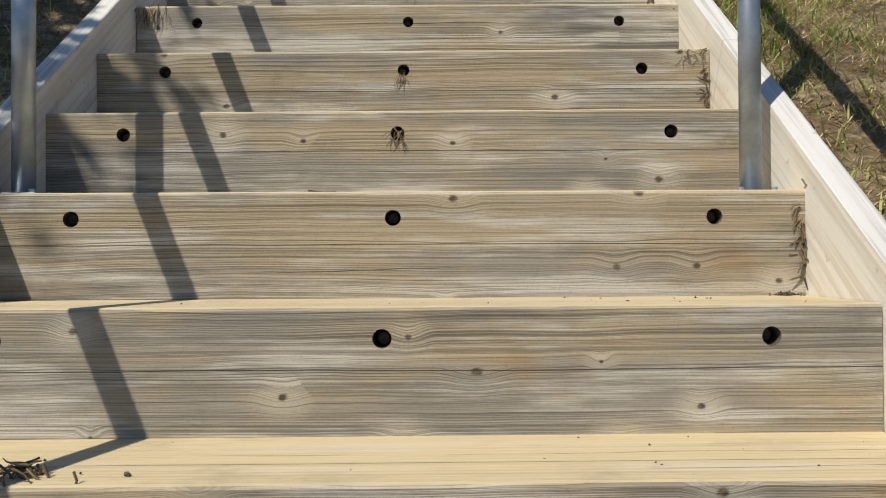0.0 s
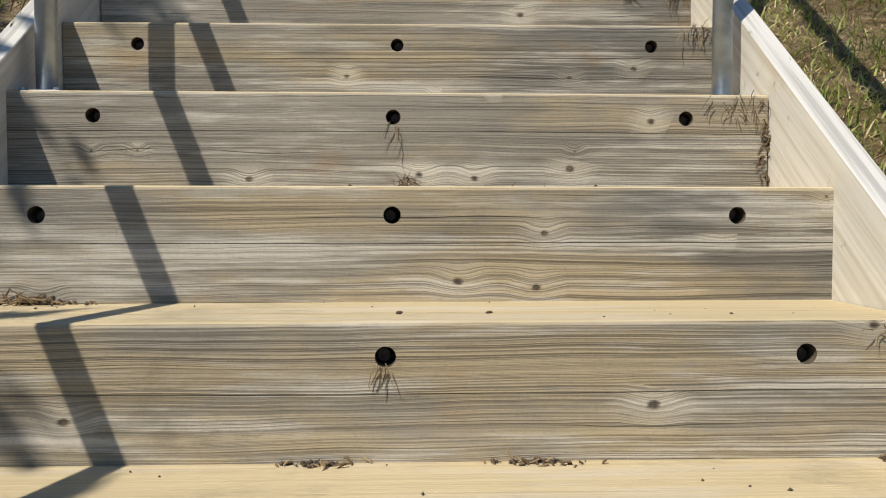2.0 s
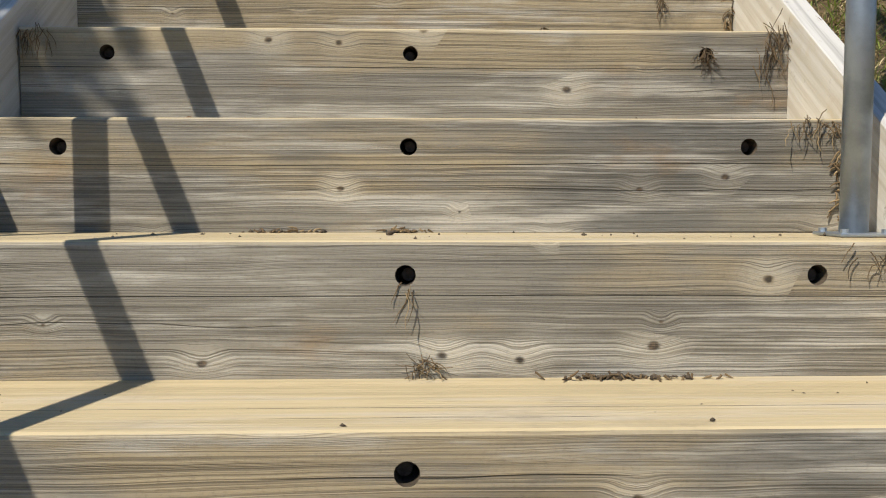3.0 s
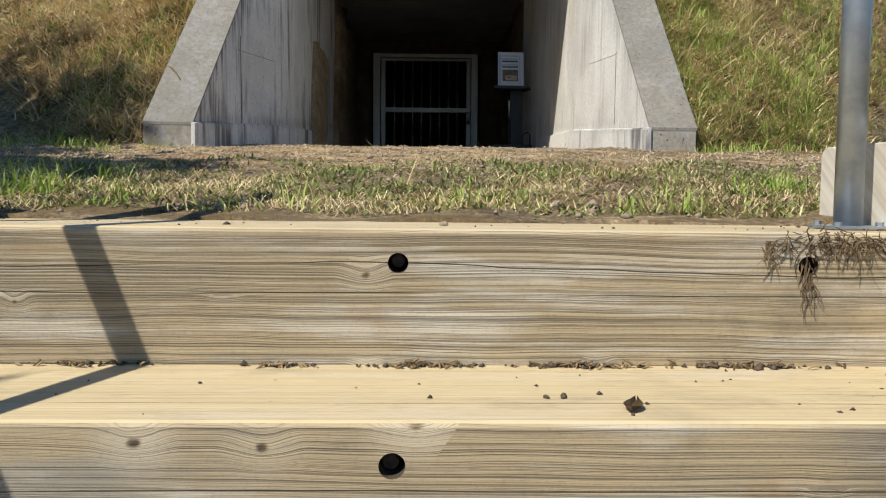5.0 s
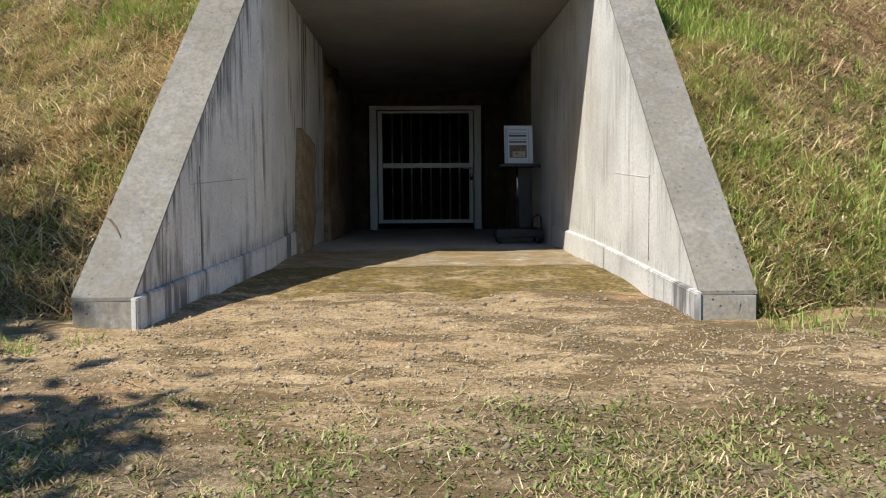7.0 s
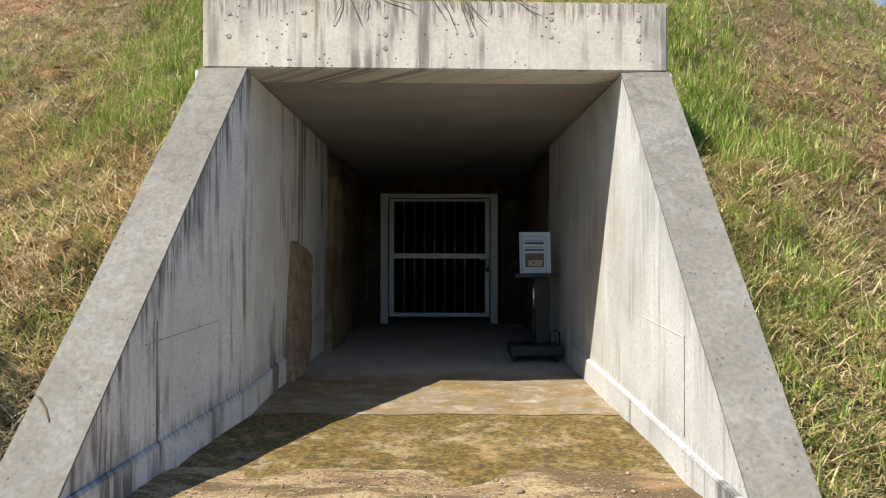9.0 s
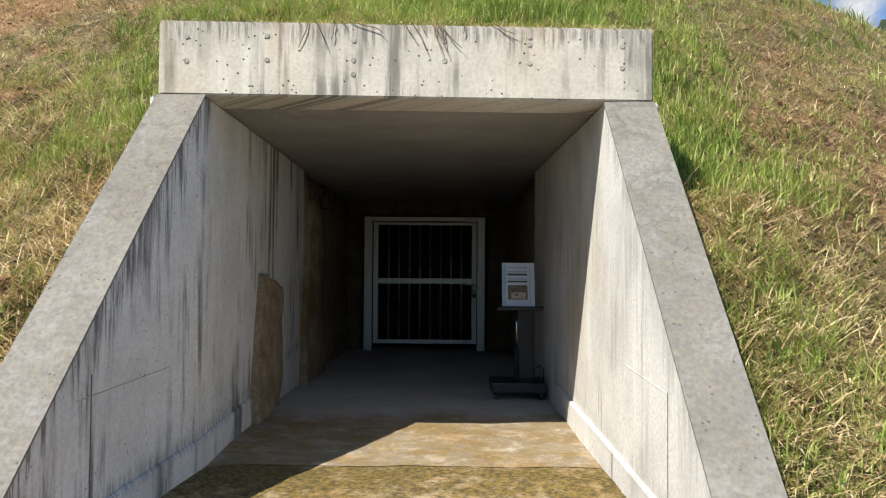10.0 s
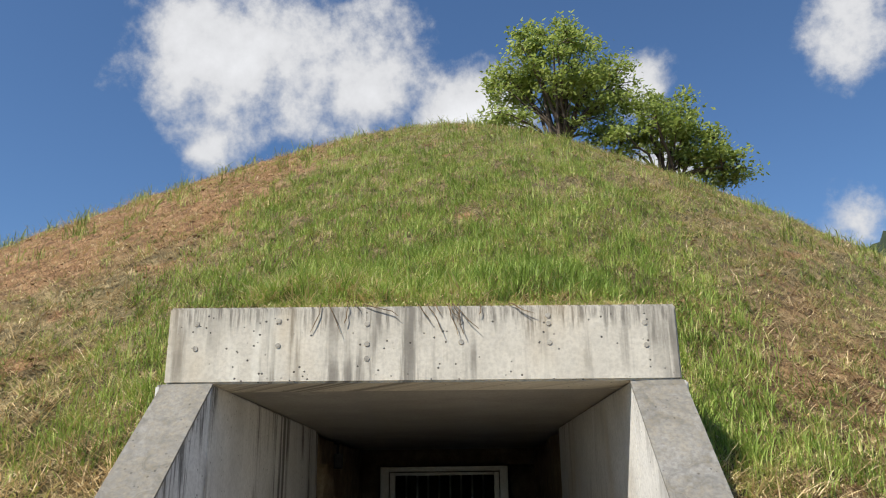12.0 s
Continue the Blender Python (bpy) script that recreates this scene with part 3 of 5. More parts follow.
def smooth(a, b, v):
    t = np.clip((v - a) / (b - a), 0, 1)
    return t * t * (3 - 2 * t)


def wobble(x, y, s, seed=0.0):
    return (np.sin(x * s * 1.7 + seed) * np.cos(y * s * 1.3 + seed * 2) + 0.6 * np.sin(x * s * 3.1 - y * s * 2.3 + seed * 3) + 0.35 * np.sin(x * s * 6.3 + y * s * 7.1 + seed))


def ground_z(x, y):
    x, y = np.asarray(x, float), np.asarray(y, float)
    bank = nosing(y) + 0.035 + 0.10 * smooth(0.9, 3.5, np.abs(x))
    low = -1.62 + 0 * y
    top = np.interp(y, [2.3, 2.66, 3.4, 4.7, 6.0, 7.2, 12], [1.70, 1.762, 1.86, 2.015, 2.09, 2.12, 2.11])
    z = np.maximum(np.minimum(bank, top + 0.10 * smooth(2.9, 2.5, y) * smooth(0.8, 1.0, np.abs(x))), low)
    z = z + 0.008 * wobble(x, y, 5.0) + 0.05 * wobble(x, y, 0.9, 2.0) * smooth(1.6, 4, np.abs(x))
    strip = (x > XL - 0.03) & (x < XR + 0.03) & (y < 2.665)
    z = np.where(strip, np.maximum(nosing(y) - 0.5, -1.66), z)
    hall = smooth(5.35, 5.6, y) * (np.abs(x) < 1.15)
    return z - 0.05 * hall


def mound_z(x, y):
    x, y = np.asarray(x, float), np.asarray(y, float)
    fall, round_ = np.where(x < 0.12, 0.371, 0.531), 2.58
    z = 14.138 - 0.0151 * (y - 33.0) ** 2 - fall * (np.sqrt((x - 0.12) ** 2 + round_ ** 2) - round_)
    hump = 0.60 * np.exp(-((y - 6.4) / 1.25) ** 2) * smooth(1.16, 0.95, np.abs(x - 0.08)) * (y > 6.3)
    return z + hump + 0.035 * wobble(x, y, 2.2, 1.0) + 0.015 * wobble(x, y, 7.0, 4.0)


def grid_lines(lo, hi, step, reach, extra=()):
    a = list(np.arange(lo, hi + 1e-6, step))
    d, v = step, lo
    while v > -reach:
        d *= 1.35
        v -= d
        a.append(v)
    d, v = step, hi
    while v < reach:
        d *= 1.35
        v += d
        a.append(v)
    return np.array(sorted(set(np.round(a + list(extra), 4))))


def sheet(name, xs, ys, fz, mat, skip=None):
    X, Y = np.meshgrid(xs, ys)
    Z = fz(X, Y)
    V = np.c_[X.ravel(), Y.ravel(), Z.ravel()]
    nx, ny = len(xs), len(ys)
    i, j = np.meshgrid(np.arange(nx - 1), np.arange(ny - 1))
    if skip is not None:
        cx, cy = (xs[:-1] + xs[1:]) / 2, (ys[:-1] + ys[1:]) / 2
        keep = ~skip(cx[None, :], cy[:, None])
        i, j = i[keep], j[keep]
    q = (j * nx + i).ravel()
    F = np.c_[q, q + 1, q + nx + 1, q + nx]
    return array_mesh(name, V, F, mat, smooth=True)


ground = sheet("ground", grid_lines(-4, 4, 0.06, 1500, (-0.873, -0.9, 0.85, 0.88)), grid_lines(-3.2, 6, 0.06, 1500, (2.655, 2.675)), ground_z, EARTH)
tagged(ground, "dry trodden earth with gravel and sparse weeds", "ground", kind="structure")
mound = sheet("mound", grid_lines(-7, 6, 0.1, 45, (-1.04, 1.12)), np.array(sorted(set(np.round(list(np.arange(3.6, 12, 0.1)) + list(np.arange(12, 62, 0.7)) + [6.36], 4)))), mound_z, MOUND,
              skip=lambda x, y: (x > -1.04) & (x < 1.12) & (y < 6.36))
tagged(mound, "grassy burial mound with patches of bare red soil", "mound", kind="structure")


# ---- timber stairs ----
def beam_mesh():
    """One step timber: eased edges and three counterbored bolt holes in its front face. Origin at the front top edge."""
    bm = bmesh.new()
    w0, w1, H, D, e, r = XL, XR, RISE, 0.33, 0.007, 0.0165
    holes = (-0.674, -0.012, 0.650)
    zc = -0.055
    cuts = [w0] + [v for h in holes for v in (h - 0.08, h + 0.08)] + [w1]

    def quad(*p):
        return bm.faces.new([bm.verts.new(q) for q in p])

    for a, b in zip(cuts[0::2], cuts[1::2]):
        quad((a, 0, -H), (b, 0, -H), (b, 0, -e), (a, 0, -e))
    for h in holes:
        x0, x1, z0, z1 = h - 0.08, h + 0.08, -H, -e
        angles = sorted([2 * math.pi * k / 20 + 0.01 for k in range(20)] + [math.atan2(z - zc, x - h) % (2 * math.pi) for x in (x0, x1) for z in (z0, z1)])
        rim, outer, inner = [], [], []
        for t in angles:
            c, s = math.cos(t), math.sin(t)
            far = min((x1 - h) / c if c > 1e-6 else (x0 - h) / c if c < -1e-6 else 9, (z1 - zc) / s if s > 1e-6 else (z0 - zc) / s if s < -1e-6 else 9)
            outer.append(bm.verts.new((h + far * c, 0, zc + far * s)))
            rim.append(bm.verts.new((h + r * c, 0, zc + r * s)))
            inner.append(bm.verts.new((h + r * 0.95 * c, 0.07, zc + r * 0.95 * s)))
        n = len(angles)
        for k in range(n):
            j = (k + 1) % n
            bm.faces.new((outer[k], rim[k], rim[j], outer[j]))
            f = bm.faces.new((rim[k], inner[k], inner[j], rim[j]))
            f.material_index = 1
        f = bm.faces.new(list(reversed(inner)))
        f.material_index = 1
    quad((w0, 0, -e), (w1, 0, -e), (w1, e * 0.35, -e * 0.35), (w0, e * 0.35, -e * 0.35))
    quad((w0, e * 0.35, -e * 0.35), (w1, e * 0.35, -e * 0.35), (w1, e, 0), (w0, e, 0))
    quad((w0, e, 0), (w1, e, 0), (w1, D, 0), (w0, D, 0))
    quad((w0, D, 0), (w1, D, 0), (w1, D, -H), (w0, D, -H))
    quad((w0, D, -H), (w1, D, -H), (w1, 0, -H), (w0, 0, -H))
    quad((w0, 0, -H), (w0, 0, -e), (w0, e, 0), (w0, D, 0), (w0, D, -H))
    quad((w1, 0, -e), (w1, 0, -H), (w1, D, -H), (w1, D, 0), (w1, e, 0))
    bmesh.ops.remove_doubles(bm, verts=bm.verts, dist=1e-5)
    bmesh.ops.recalc_face_normals(bm, faces=bm.faces)
    me = bpy.data.meshes.new("step_timber")
    bm.to_mesh(me)
    bm.free()
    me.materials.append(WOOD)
    me.materials.append(BORE)
    return me


stairs = thing("stairs", "weathered grey timber steps with bored bolt holes", "stairs", (0, step_y(-6), -1.62), kind="structure")
BEAM = beam_mesh()
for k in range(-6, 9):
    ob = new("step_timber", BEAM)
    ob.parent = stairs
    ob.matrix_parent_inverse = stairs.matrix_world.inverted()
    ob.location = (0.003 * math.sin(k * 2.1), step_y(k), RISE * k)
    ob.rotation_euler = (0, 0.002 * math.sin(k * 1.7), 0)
bm = bmesh.new()
bmesh.ops.create_cone(bm, cap_ends=True, segments=14, radius1=0.0115, radius2=0.0105, depth=0.05, matrix=Matrix.Translation((0, 0.048, 0)) @ Matrix.Rotation(radians(90), 4, "X"))
PIN = bpy.data.meshes.new("steel_pin")
bm.to_mesh(PIN)
bm.free()
PIN.materials.append(RUST)
for k in range(-2, 9):
    for i, hx in enumerate((-0.674, -0.012, 0.650)):
        ob = new("steel_pin", PIN)
        ob.parent = stairs
        ob.location = (hx + 0.003 * math.sin(k * 5.1 + i * 2), step_y(k), RISE * k - 0.055 - 0.003 * math.cos(k * 3.3 + i))
stairs_inv = Matrix.Translation(stairs.location).inverted()
for ob in stairs.children:
    ob.matrix_parent_inverse = stairs_inv


def stringer(x0, x1, ya, yb, end):
    """A sloping side board following the steps; the last one ends level with a square cut."""
    over, deep = 0.075, 0.36
    bm = bmesh.new()
    if end:
        cut = deep * 0.38
        poly = [(x0, ya, nosing(ya) + over), (x0, 2.47, nosing(2.47) + over), (x0, 2.50, nosing(2.47) + over + 0.012), (x0, 2.73, nosing(2.47) + over + 0.014),
                (x0, 2.745, nosing(2.47) + over), (x0, 2.745, 1.62), (x0, 2.3, 1.5), (x0, ya + cut, nosing(ya + cut) + over - deep)]
    else:
        poly = [(x0, ya, nosing(ya) + over), (x0, yb, nosing(yb) + over), (x0, yb + deep * 0.38, nosing(yb + deep * 0.38) + over - deep), (x0, ya + deep * 0.38, nosing(ya + deep * 0.38) + over - deep)]
    prism(bm, poly, (x1 - x0, 0, 0))
    bmesh.ops.bevel(bm, geom=[e for e in bm.edges], offset=0.002, segments=1, affect="EDGES")
    return part("stringer_board", bm, BOARD, stairs, "pale sawn side board with a greyed top edge")


for x0, x1 in ((XL - 0.058, XL - 0.002), (XR + 0.002, XR + 0.06)):
    for ya, yb, end in ((-1.75, -0.447, False), (-0.444, 0.8615, False), (0.864, 2.745, True)):
        stringer(x0, x1, ya, yb, end).matrix_parent_inverse = stairs_inv


# ---- handrails ----
def handrail(x, off, name_label):
    rail = thing("handrail", name_label, "handrail", (x, step_y(1) + off, RISE))
    inv = Matrix.Translation(rail.location).inverted()
    H = 0.75
    r = 0.0243
    pts = []
    for k in (-3, 1, 5, 8):
        y, z = step_y(k) + off, RISE * k
        bm = bmesh.new()
        tube(bm, [(x, y, z + 0.006), (x, y, nosing(y) + H)], r, 20)
        part("post", bm, STEEL, rail).matrix_parent_inverse = inv
        bm = bmesh.new()
        box(bm, (x - 0.05, y - 0.05, z), (x + 0.05, y + 0.05, z + 0.006), 0.002)
        plate = part("base_plate", bm, STEEL, rail, "flat square steel foot plate")
        plate.matrix_parent_inverse = inv
        for sx, sy in ((-1, -1), (1, -1), (-1, 1), (1, 1)):
            bm = bmesh.new()
            bmesh.ops.create_cone(bm, cap_ends=True, segments=6, radius1=0.007, radius2=0.007, depth=0.007, matrix=Matrix.Translation((x + sx * 0.037, y + sy * 0.037, z + 0.0095)))
            part("bolt", bm, STEEL, plate)
        pts.append((x, y, nosing(y) + H))
    bm = bmesh.new()
    a, b = Vector(pts[0]), Vector(pts[-1])
    d = (b - a).normalized()
    tube(bm, [a - d * 0.25, a, b, b + d * 0.12], r, 20)
    part("rail", bm, STEEL, rail).matrix_parent_inverse = inv


handrail(-0.81, 0.08, "galvanised steel pipe handrail standing on the steps")
handrail(0.785, 0.145, "galvanised steel pipe handrail standing on the steps")


# ---- concrete portal ----
def wall_piece(name, corners, mat, label):
    bm = bmesh.new()
    hexa(bm, corners)
    bmesh.ops.recalc_face_normals(bm, faces=bm.faces)
    bmesh.ops.bevel(bm, geom=list(bm.edges), offset=0.008, segments=2, affect="EDGES")
    ob = part(name, bm, mat)
    return tagged(ob, label, "wall", kind="structure")


def wing(name, fi, fo, bi, bo, zf, zt, mat):
    """A sloping wing wall: front foot inner and outer, back inner and outer points in plan."""
    thing_ob = tagged(new(name), "sloping concrete wing wall with rain streaks", "wing wall", kind="structure")
    thing_ob.location = (fi[0], fi[1], 1.9)
    inv = Matrix.Translation(thing_ob.location).inverted()

    def P(p, z):
        return (p[0], p[1], z)

    bm = bmesh.new()
    hexa(bm, [P(fi, 1.85), P(fo, 1.85), P(bo, 1.85), P(bi, 1.85), P(fi, zf - 0.012), P(fo, zf - 0.012), P(bo, zt - 0.012), P(bi, zt - 0.012)])
    bmesh.ops.recalc_face_normals(bm, faces=bm.faces)
    part("wall", bm, mat, thing_ob).matrix_parent_inverse = inv
    # sloped top, darker with weathering, a finger proud of the wall
    s = 1 if fo[0] > fi[0] else -1
    w = 0.006
    bm = bmesh.new()
    hexa(bm, [(fi[0] - s * w, fi[1] - w, zf - 0.014), (fo[0] + s * w, fo[1] - w, zf - 0.014), (bo[0] + s * w, bo[1] - 0.003, zt - 0.014), (bi[0] - s * w, bi[1] - 0.003, zt - 0.014),
              (fi[0] - s * w, fi[1] - w, zf), (fo[0] + s * w, fo[1] - w, zf), (bo[0] + s * w, bo[1] - 0.003, zt), (bi[0] - s * w, bi[1] - 0.003, zt)])
    bmesh.ops.recalc_face_normals(bm, faces=bm.faces)
    bmesh.ops.subdivide_edges(bm, edges=list(bm.edges), cuts=3, use_grid_fill=True)
    part("sloped_top", bm, CAPC, thing_ob, "weathered dark grey concrete slope").matrix_parent_inverse = inv
    # stained upright face at the foot
    bm = bmesh.new()
    x0, x1 = min(fi[0], fo[0]) - 0.003, max(fi[0], fo[0]) + 0.003
    box(bm, (x0, fi[1] - 0.006, 1.84), (x1, fi[1] + 0.012, zf - 0.017), 0.002)
    part("end_face", bm, ENDC, thing_ob, "grey stained concrete foot").matrix_parent_inverse = inv
    return thing_ob, inv


FLI, FLO, BLI, BLO = (-1.022, 4.71), (-1.234, 4.71), (-0.838, 6.157), (-1.047, 6.157)
FRI, FRO, BRI, BRO = (1.048, 4.757), (1.252, 4.757), (0.981, 6.262), (1.203, 6.262)
ZF, ZT, ZH = 2.125, 3.766, 4.104
wing_l, inv_l = wing("wing_wall_west", FLI, FLO, BLI, BLO, ZF, ZT, WALLC)
wing_r, inv_r = wing("wing_wall_east", FRI, FRO, BRI, BRO, ZF, ZT, WALLE)


def plinth(a, b, za, zb, parent, inv, s):
    """A low kerb of concrete along the foot of a wall, its top rising with the floor."""
    t = 0.022 * s
    bm = bmesh.new()
    hexa(bm, [(a[0], a[1] - 0.02, 1.8), (a[0] - t, a[1] - 0.02, 1.8), (b[0] - t, b[1], 1.8), (b[0], b[1], 1.8),
              (a[0], a[1] - 0.02, za), (a[0] - t, a[1] - 0.02, za - 0.006), (b[0] - t, b[1], zb - 0.006), (b[0], b[1], zb)])
    bmesh.ops.recalc_face_normals(bm, faces=bm.faces)
    bmesh.ops.bevel(bm, geom=list(bm.edges), offset=0.004, segments=2, affect="EDGES")
    part("plinth", bm, WALLC, parent, "low concrete kerb at the wall's foot").matrix_parent_inverse = inv


EL, ER = (-0.862, 8.8), (0.93, 8.8)
PL, PR = (-0.846, 7.05), (0.955, 7.6)
plinth(FLI, BLI, ZF, 2.235, wing_l, inv_l, -1)
plinth(FRI, BRI, ZF, 2.235, wing_r, inv_r, 1)


def joint(p0, p1, parent, inv, n, wdt=0.005, mat=None):
    """A dark formwork joint line on a wall."""
    p0, p1, n = Vector(p0), Vector(p1), Vector(n)
    d = (p1 - p0).normalized()
    c = d.cross(n).normalized() * wdt / 2
    bm = bmesh.new()
    hexa(bm, [p0 - c - n * 0.004, p0 + c - n * 0.004, p1 + c - n * 0.004, p1 - c - n * 0.004, p0 - c + n * 0.0015, p0 + c + n * 0.0015, p1 + c + n * 0.0015, p1 - c + n * 0.0015])
    bmesh.ops.recalc_face_normals(bm, faces=bm.faces)
    part("joint", bm, mat or DARK, parent).matrix_parent_inverse = inv


def on(a, b, t):
    return (a[0] + (b[0] - a[0]) * t, a[1] + (b[1] - a[1]) * t)


nl = Vector((BLI[1] - FLI[1], -(BLI[0] - FLI[0]), 0)).normalized()
nr = Vector((-(BRI[1] - FRI[1]), BRI[0] - FRI[0], 0)).normalized()
q = on(FLI, BLI, 0.42)
joint((*q, 2.19), (*q, 2.62), wing_l, inv_l, nl)
joint((*on(FLI, BLI, 0.36), 2.54), (*on(FLI, BLI, 0.80), 2.58), wing_l, inv_l, nl, 0.0035, PLUG)
q = on(FRI, BRI, 0.40)
joint((*q, 2.19), (*q, 2.57), wing_r, inv_r, nr)
joint((*on(FRI, BRI, 0.40), 2.56), (*on(FRI, BRI, 0.78), 2.60), wing_r, inv_r, nr, 0.0025, WALLE)

wall_piece("wall_west", [(BLI[0], BLI[1], 1.9), (EL[0], EL[1], 1.9), (EL[0] - 0.25, EL[1], 1.9), (BLI[0] - 0.25, BLI[1] + 0.01, 1.9),
                         (BLI[0], BLI[1], ZT), (EL[0], EL[1], ZT), (EL[0] - 0.25, EL[1], ZT), (BLI[0] - 0.25, BLI[1] + 0.01, ZT)], WALLC, "bare concrete tunnel wall, streaked and stained")
wall_piece("wall_east", [(BRI[0], BRI[1], 1.9), (ER[0], ER[1], 1.9), (ER[0] + 0.25, ER[1], 1.9), (BRI[0] + 0.25, BRI[1] + 0.01, 1.9),
                         (BRI[0], BRI[1], ZT), (ER[0], ER[1], ZT), (ER[0] + 0.25, ER[1], ZT), (BRI[0] + 0.25, BRI[1] + 0.01, ZT)], WALLE, "bare concrete tunnel wall, streaked and stained")
kerbs = tagged(new("kerb"), "low concrete kerbs along the tunnel walls", "kerb", kind="structure")
plinth((BLI[0], BLI[1] + 0.02), PL, 2.235, 2.275, kerbs, Matrix(), -1)
plinth((BRI[0], BRI[1] + 0.02), PR, 2.235, 2.28, kerbs, Matrix(), 1)

# header beam over the mouth
header = tagged(new("header_beam"), "pale concrete header beam stained by rain", "beam", kind="structure")
bm = bmesh.new()
hexa(bm, [(BLO[0], 6.154, ZT), (BRO[0], 6.259, ZT), (BRO[0], 6.56, ZT), (BLO[0], 6.46, ZT), (BLO[0], 6.154, ZH), (BRO[0], 6.259, ZH), (BRO[0], 6.56, ZH), (BLO[0], 6.46, ZH)])
bmesh.ops.recalc_face_normals(bm, faces=bm.faces)
bmesh.ops.bevel(bm, geom=list(bm.edges), offset=0.008, segments=2, affect="EDGES")
part("beam", bm, HEADC, header)
for fx, zs in ((0.055, (4.03, 3.92)), (0.215, (4.04, 3.93)), (0.388, (4.025, 3.935, 3.87)), (0.572, (4.03, 3.94)), (0.745, (4.055, 4.02, 3.935)), (0.935, (4.02, 3.92))):
    for zz in zs:
        x = BLO[0] + fx * (BRO[0] - BLO[0])
        y = 6.154 + fx * 0.105
        bm = bmesh.new()
        bmesh.ops.create_cone(bm, cap_ends=True, segments=16, radius1=0.0135, radius2=0.011, depth=0.006, matrix=Matrix.Translation((x, y, zz)) @ Matrix.Rotation(radians(90), 4, "X"))
        part("mortar_plug", bm, PLUG, header)

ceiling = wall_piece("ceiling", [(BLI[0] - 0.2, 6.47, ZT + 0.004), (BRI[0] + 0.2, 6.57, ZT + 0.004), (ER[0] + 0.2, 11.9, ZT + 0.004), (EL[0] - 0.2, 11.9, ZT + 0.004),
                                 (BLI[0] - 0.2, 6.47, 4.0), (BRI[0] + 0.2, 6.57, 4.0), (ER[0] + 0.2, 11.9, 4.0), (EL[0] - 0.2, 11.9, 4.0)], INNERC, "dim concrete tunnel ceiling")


# floor slabs
def slab(name, ya, yb, mat, label, zo=0.0):
    xs, ys = np.arange(-1.25, 1.2501, 0.05), np.linspace(ya, yb, int((yb - ya) / 0.05))

    def fz(x, y):
        return np.interp(y, [4.6, 4.75, 6.0, 7.2, 12], [1.99, 2.012, 2.095, 2.125, 2.108]) + zo + 0.004 * wobble(x, y, 3.0, 6.0) - 0.045 * smooth(5.45, 5.0, y + 0.09 * wobble(x, y, 2.4, 1.0))

    ob = sheet(name, xs, ys, fz, mat)
    return tagged(ob, label, "floor", kind="structure")


slab("floor_outer", 5.0, 6.213, SLABM, "mossy stained concrete apron")
slab("floor_inner", 6.215, 11.9, SLABI, "dusty grey concrete tunnel floor", 0.002)


# ---- stone-lined end of the passage ----
def rough_block(name, lo, hi, cuts, amp, mat, label, category, kind="", seed=0, taper=0.0):
    bm = bmesh.new()
    box(bm, lo, hi)
    bmesh.ops.subdivide_edges(bm, edges=list(bm.edges), cuts=cuts, use_grid_fill=True)
    for v in bm.verts:
        o = Vector((seed, seed * 2, 0))
        n = noise.noise_vector(v.co * 1.6 + o) * amp + noise.noise_vector(v.co * 5 + o) * amp * 0.35
        v.co += n
        if taper:
            h = (v.co.z - lo[2]) / (hi[2] - lo[2])
            mid = (lo[1] + hi[1]) / 2
            v.co.y = mid + (v.co.y - mid) * (1 - taper * max(0, h) ** 1.6) + 0.10 * taper * h
            v.co.z -= 0.16 * taper * abs((v.co.y - lo[1]) / (hi[1] - lo[1])) * h
    for f in bm.faces:
        f.smooth = True
    return tagged(part(name, bm, mat), label, category, kind=kind)


rough_block("stone_wall_west", (-1.3, 8.83, 2.0), (-0.875, 11.6, 3.74), 10, 0.05, ROCK, "rough brown stone passage wall", "wall", "structure", 1)
rough_block("stone_wall_east", (0.95, 8.83, 2.0), (1.35, 11.6, 3.74), 10, 0.05, ROCK, "rough brown stone passage wall", "wall", "structure", 2)
rough_block("wall_end_lintel", (-1.0, 11.48, 3.60), (1.1, 11.75, 3.95), 5, 0.02, SHADEROCK, "brown stone lintel above the gate", "wall", "structure", 3)
rough_block("wall_end_west", (-1.1, 11.48, 2.0), (-0.70, 11.75, 3.62), 5, 0.02, SHADEROCK, "brown stone jamb beside the gate", "wall", "structure", 4)
rough_block("wall_end_east", (0.69, 11.48, 2.0), (1.15, 11.75, 3.62), 5, 0.02, SHADEROCK, "brown stone jamb beside the gate", "wall", "structure", 5)
# chamber surfaces carry their darkness in the stone colour
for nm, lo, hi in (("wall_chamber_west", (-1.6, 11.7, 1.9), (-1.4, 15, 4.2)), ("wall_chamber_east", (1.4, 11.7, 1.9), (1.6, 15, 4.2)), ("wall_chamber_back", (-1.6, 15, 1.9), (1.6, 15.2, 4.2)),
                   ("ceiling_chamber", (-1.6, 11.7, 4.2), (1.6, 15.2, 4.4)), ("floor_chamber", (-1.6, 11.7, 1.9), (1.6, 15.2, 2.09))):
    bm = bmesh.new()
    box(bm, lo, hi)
    tagged(part(nm, bm, SHADESTONE), "unlit stone burial chamber surface", "wall", kind="structure")
boulder = rough_block("boulder", (-1.05, 7.06, 2.02), (-0.805, 7.72, 2.95), 14, 0.05, ROCK, "upright brown boulder set into the concrete wall", "boulder", seed=8, taper=0.45)
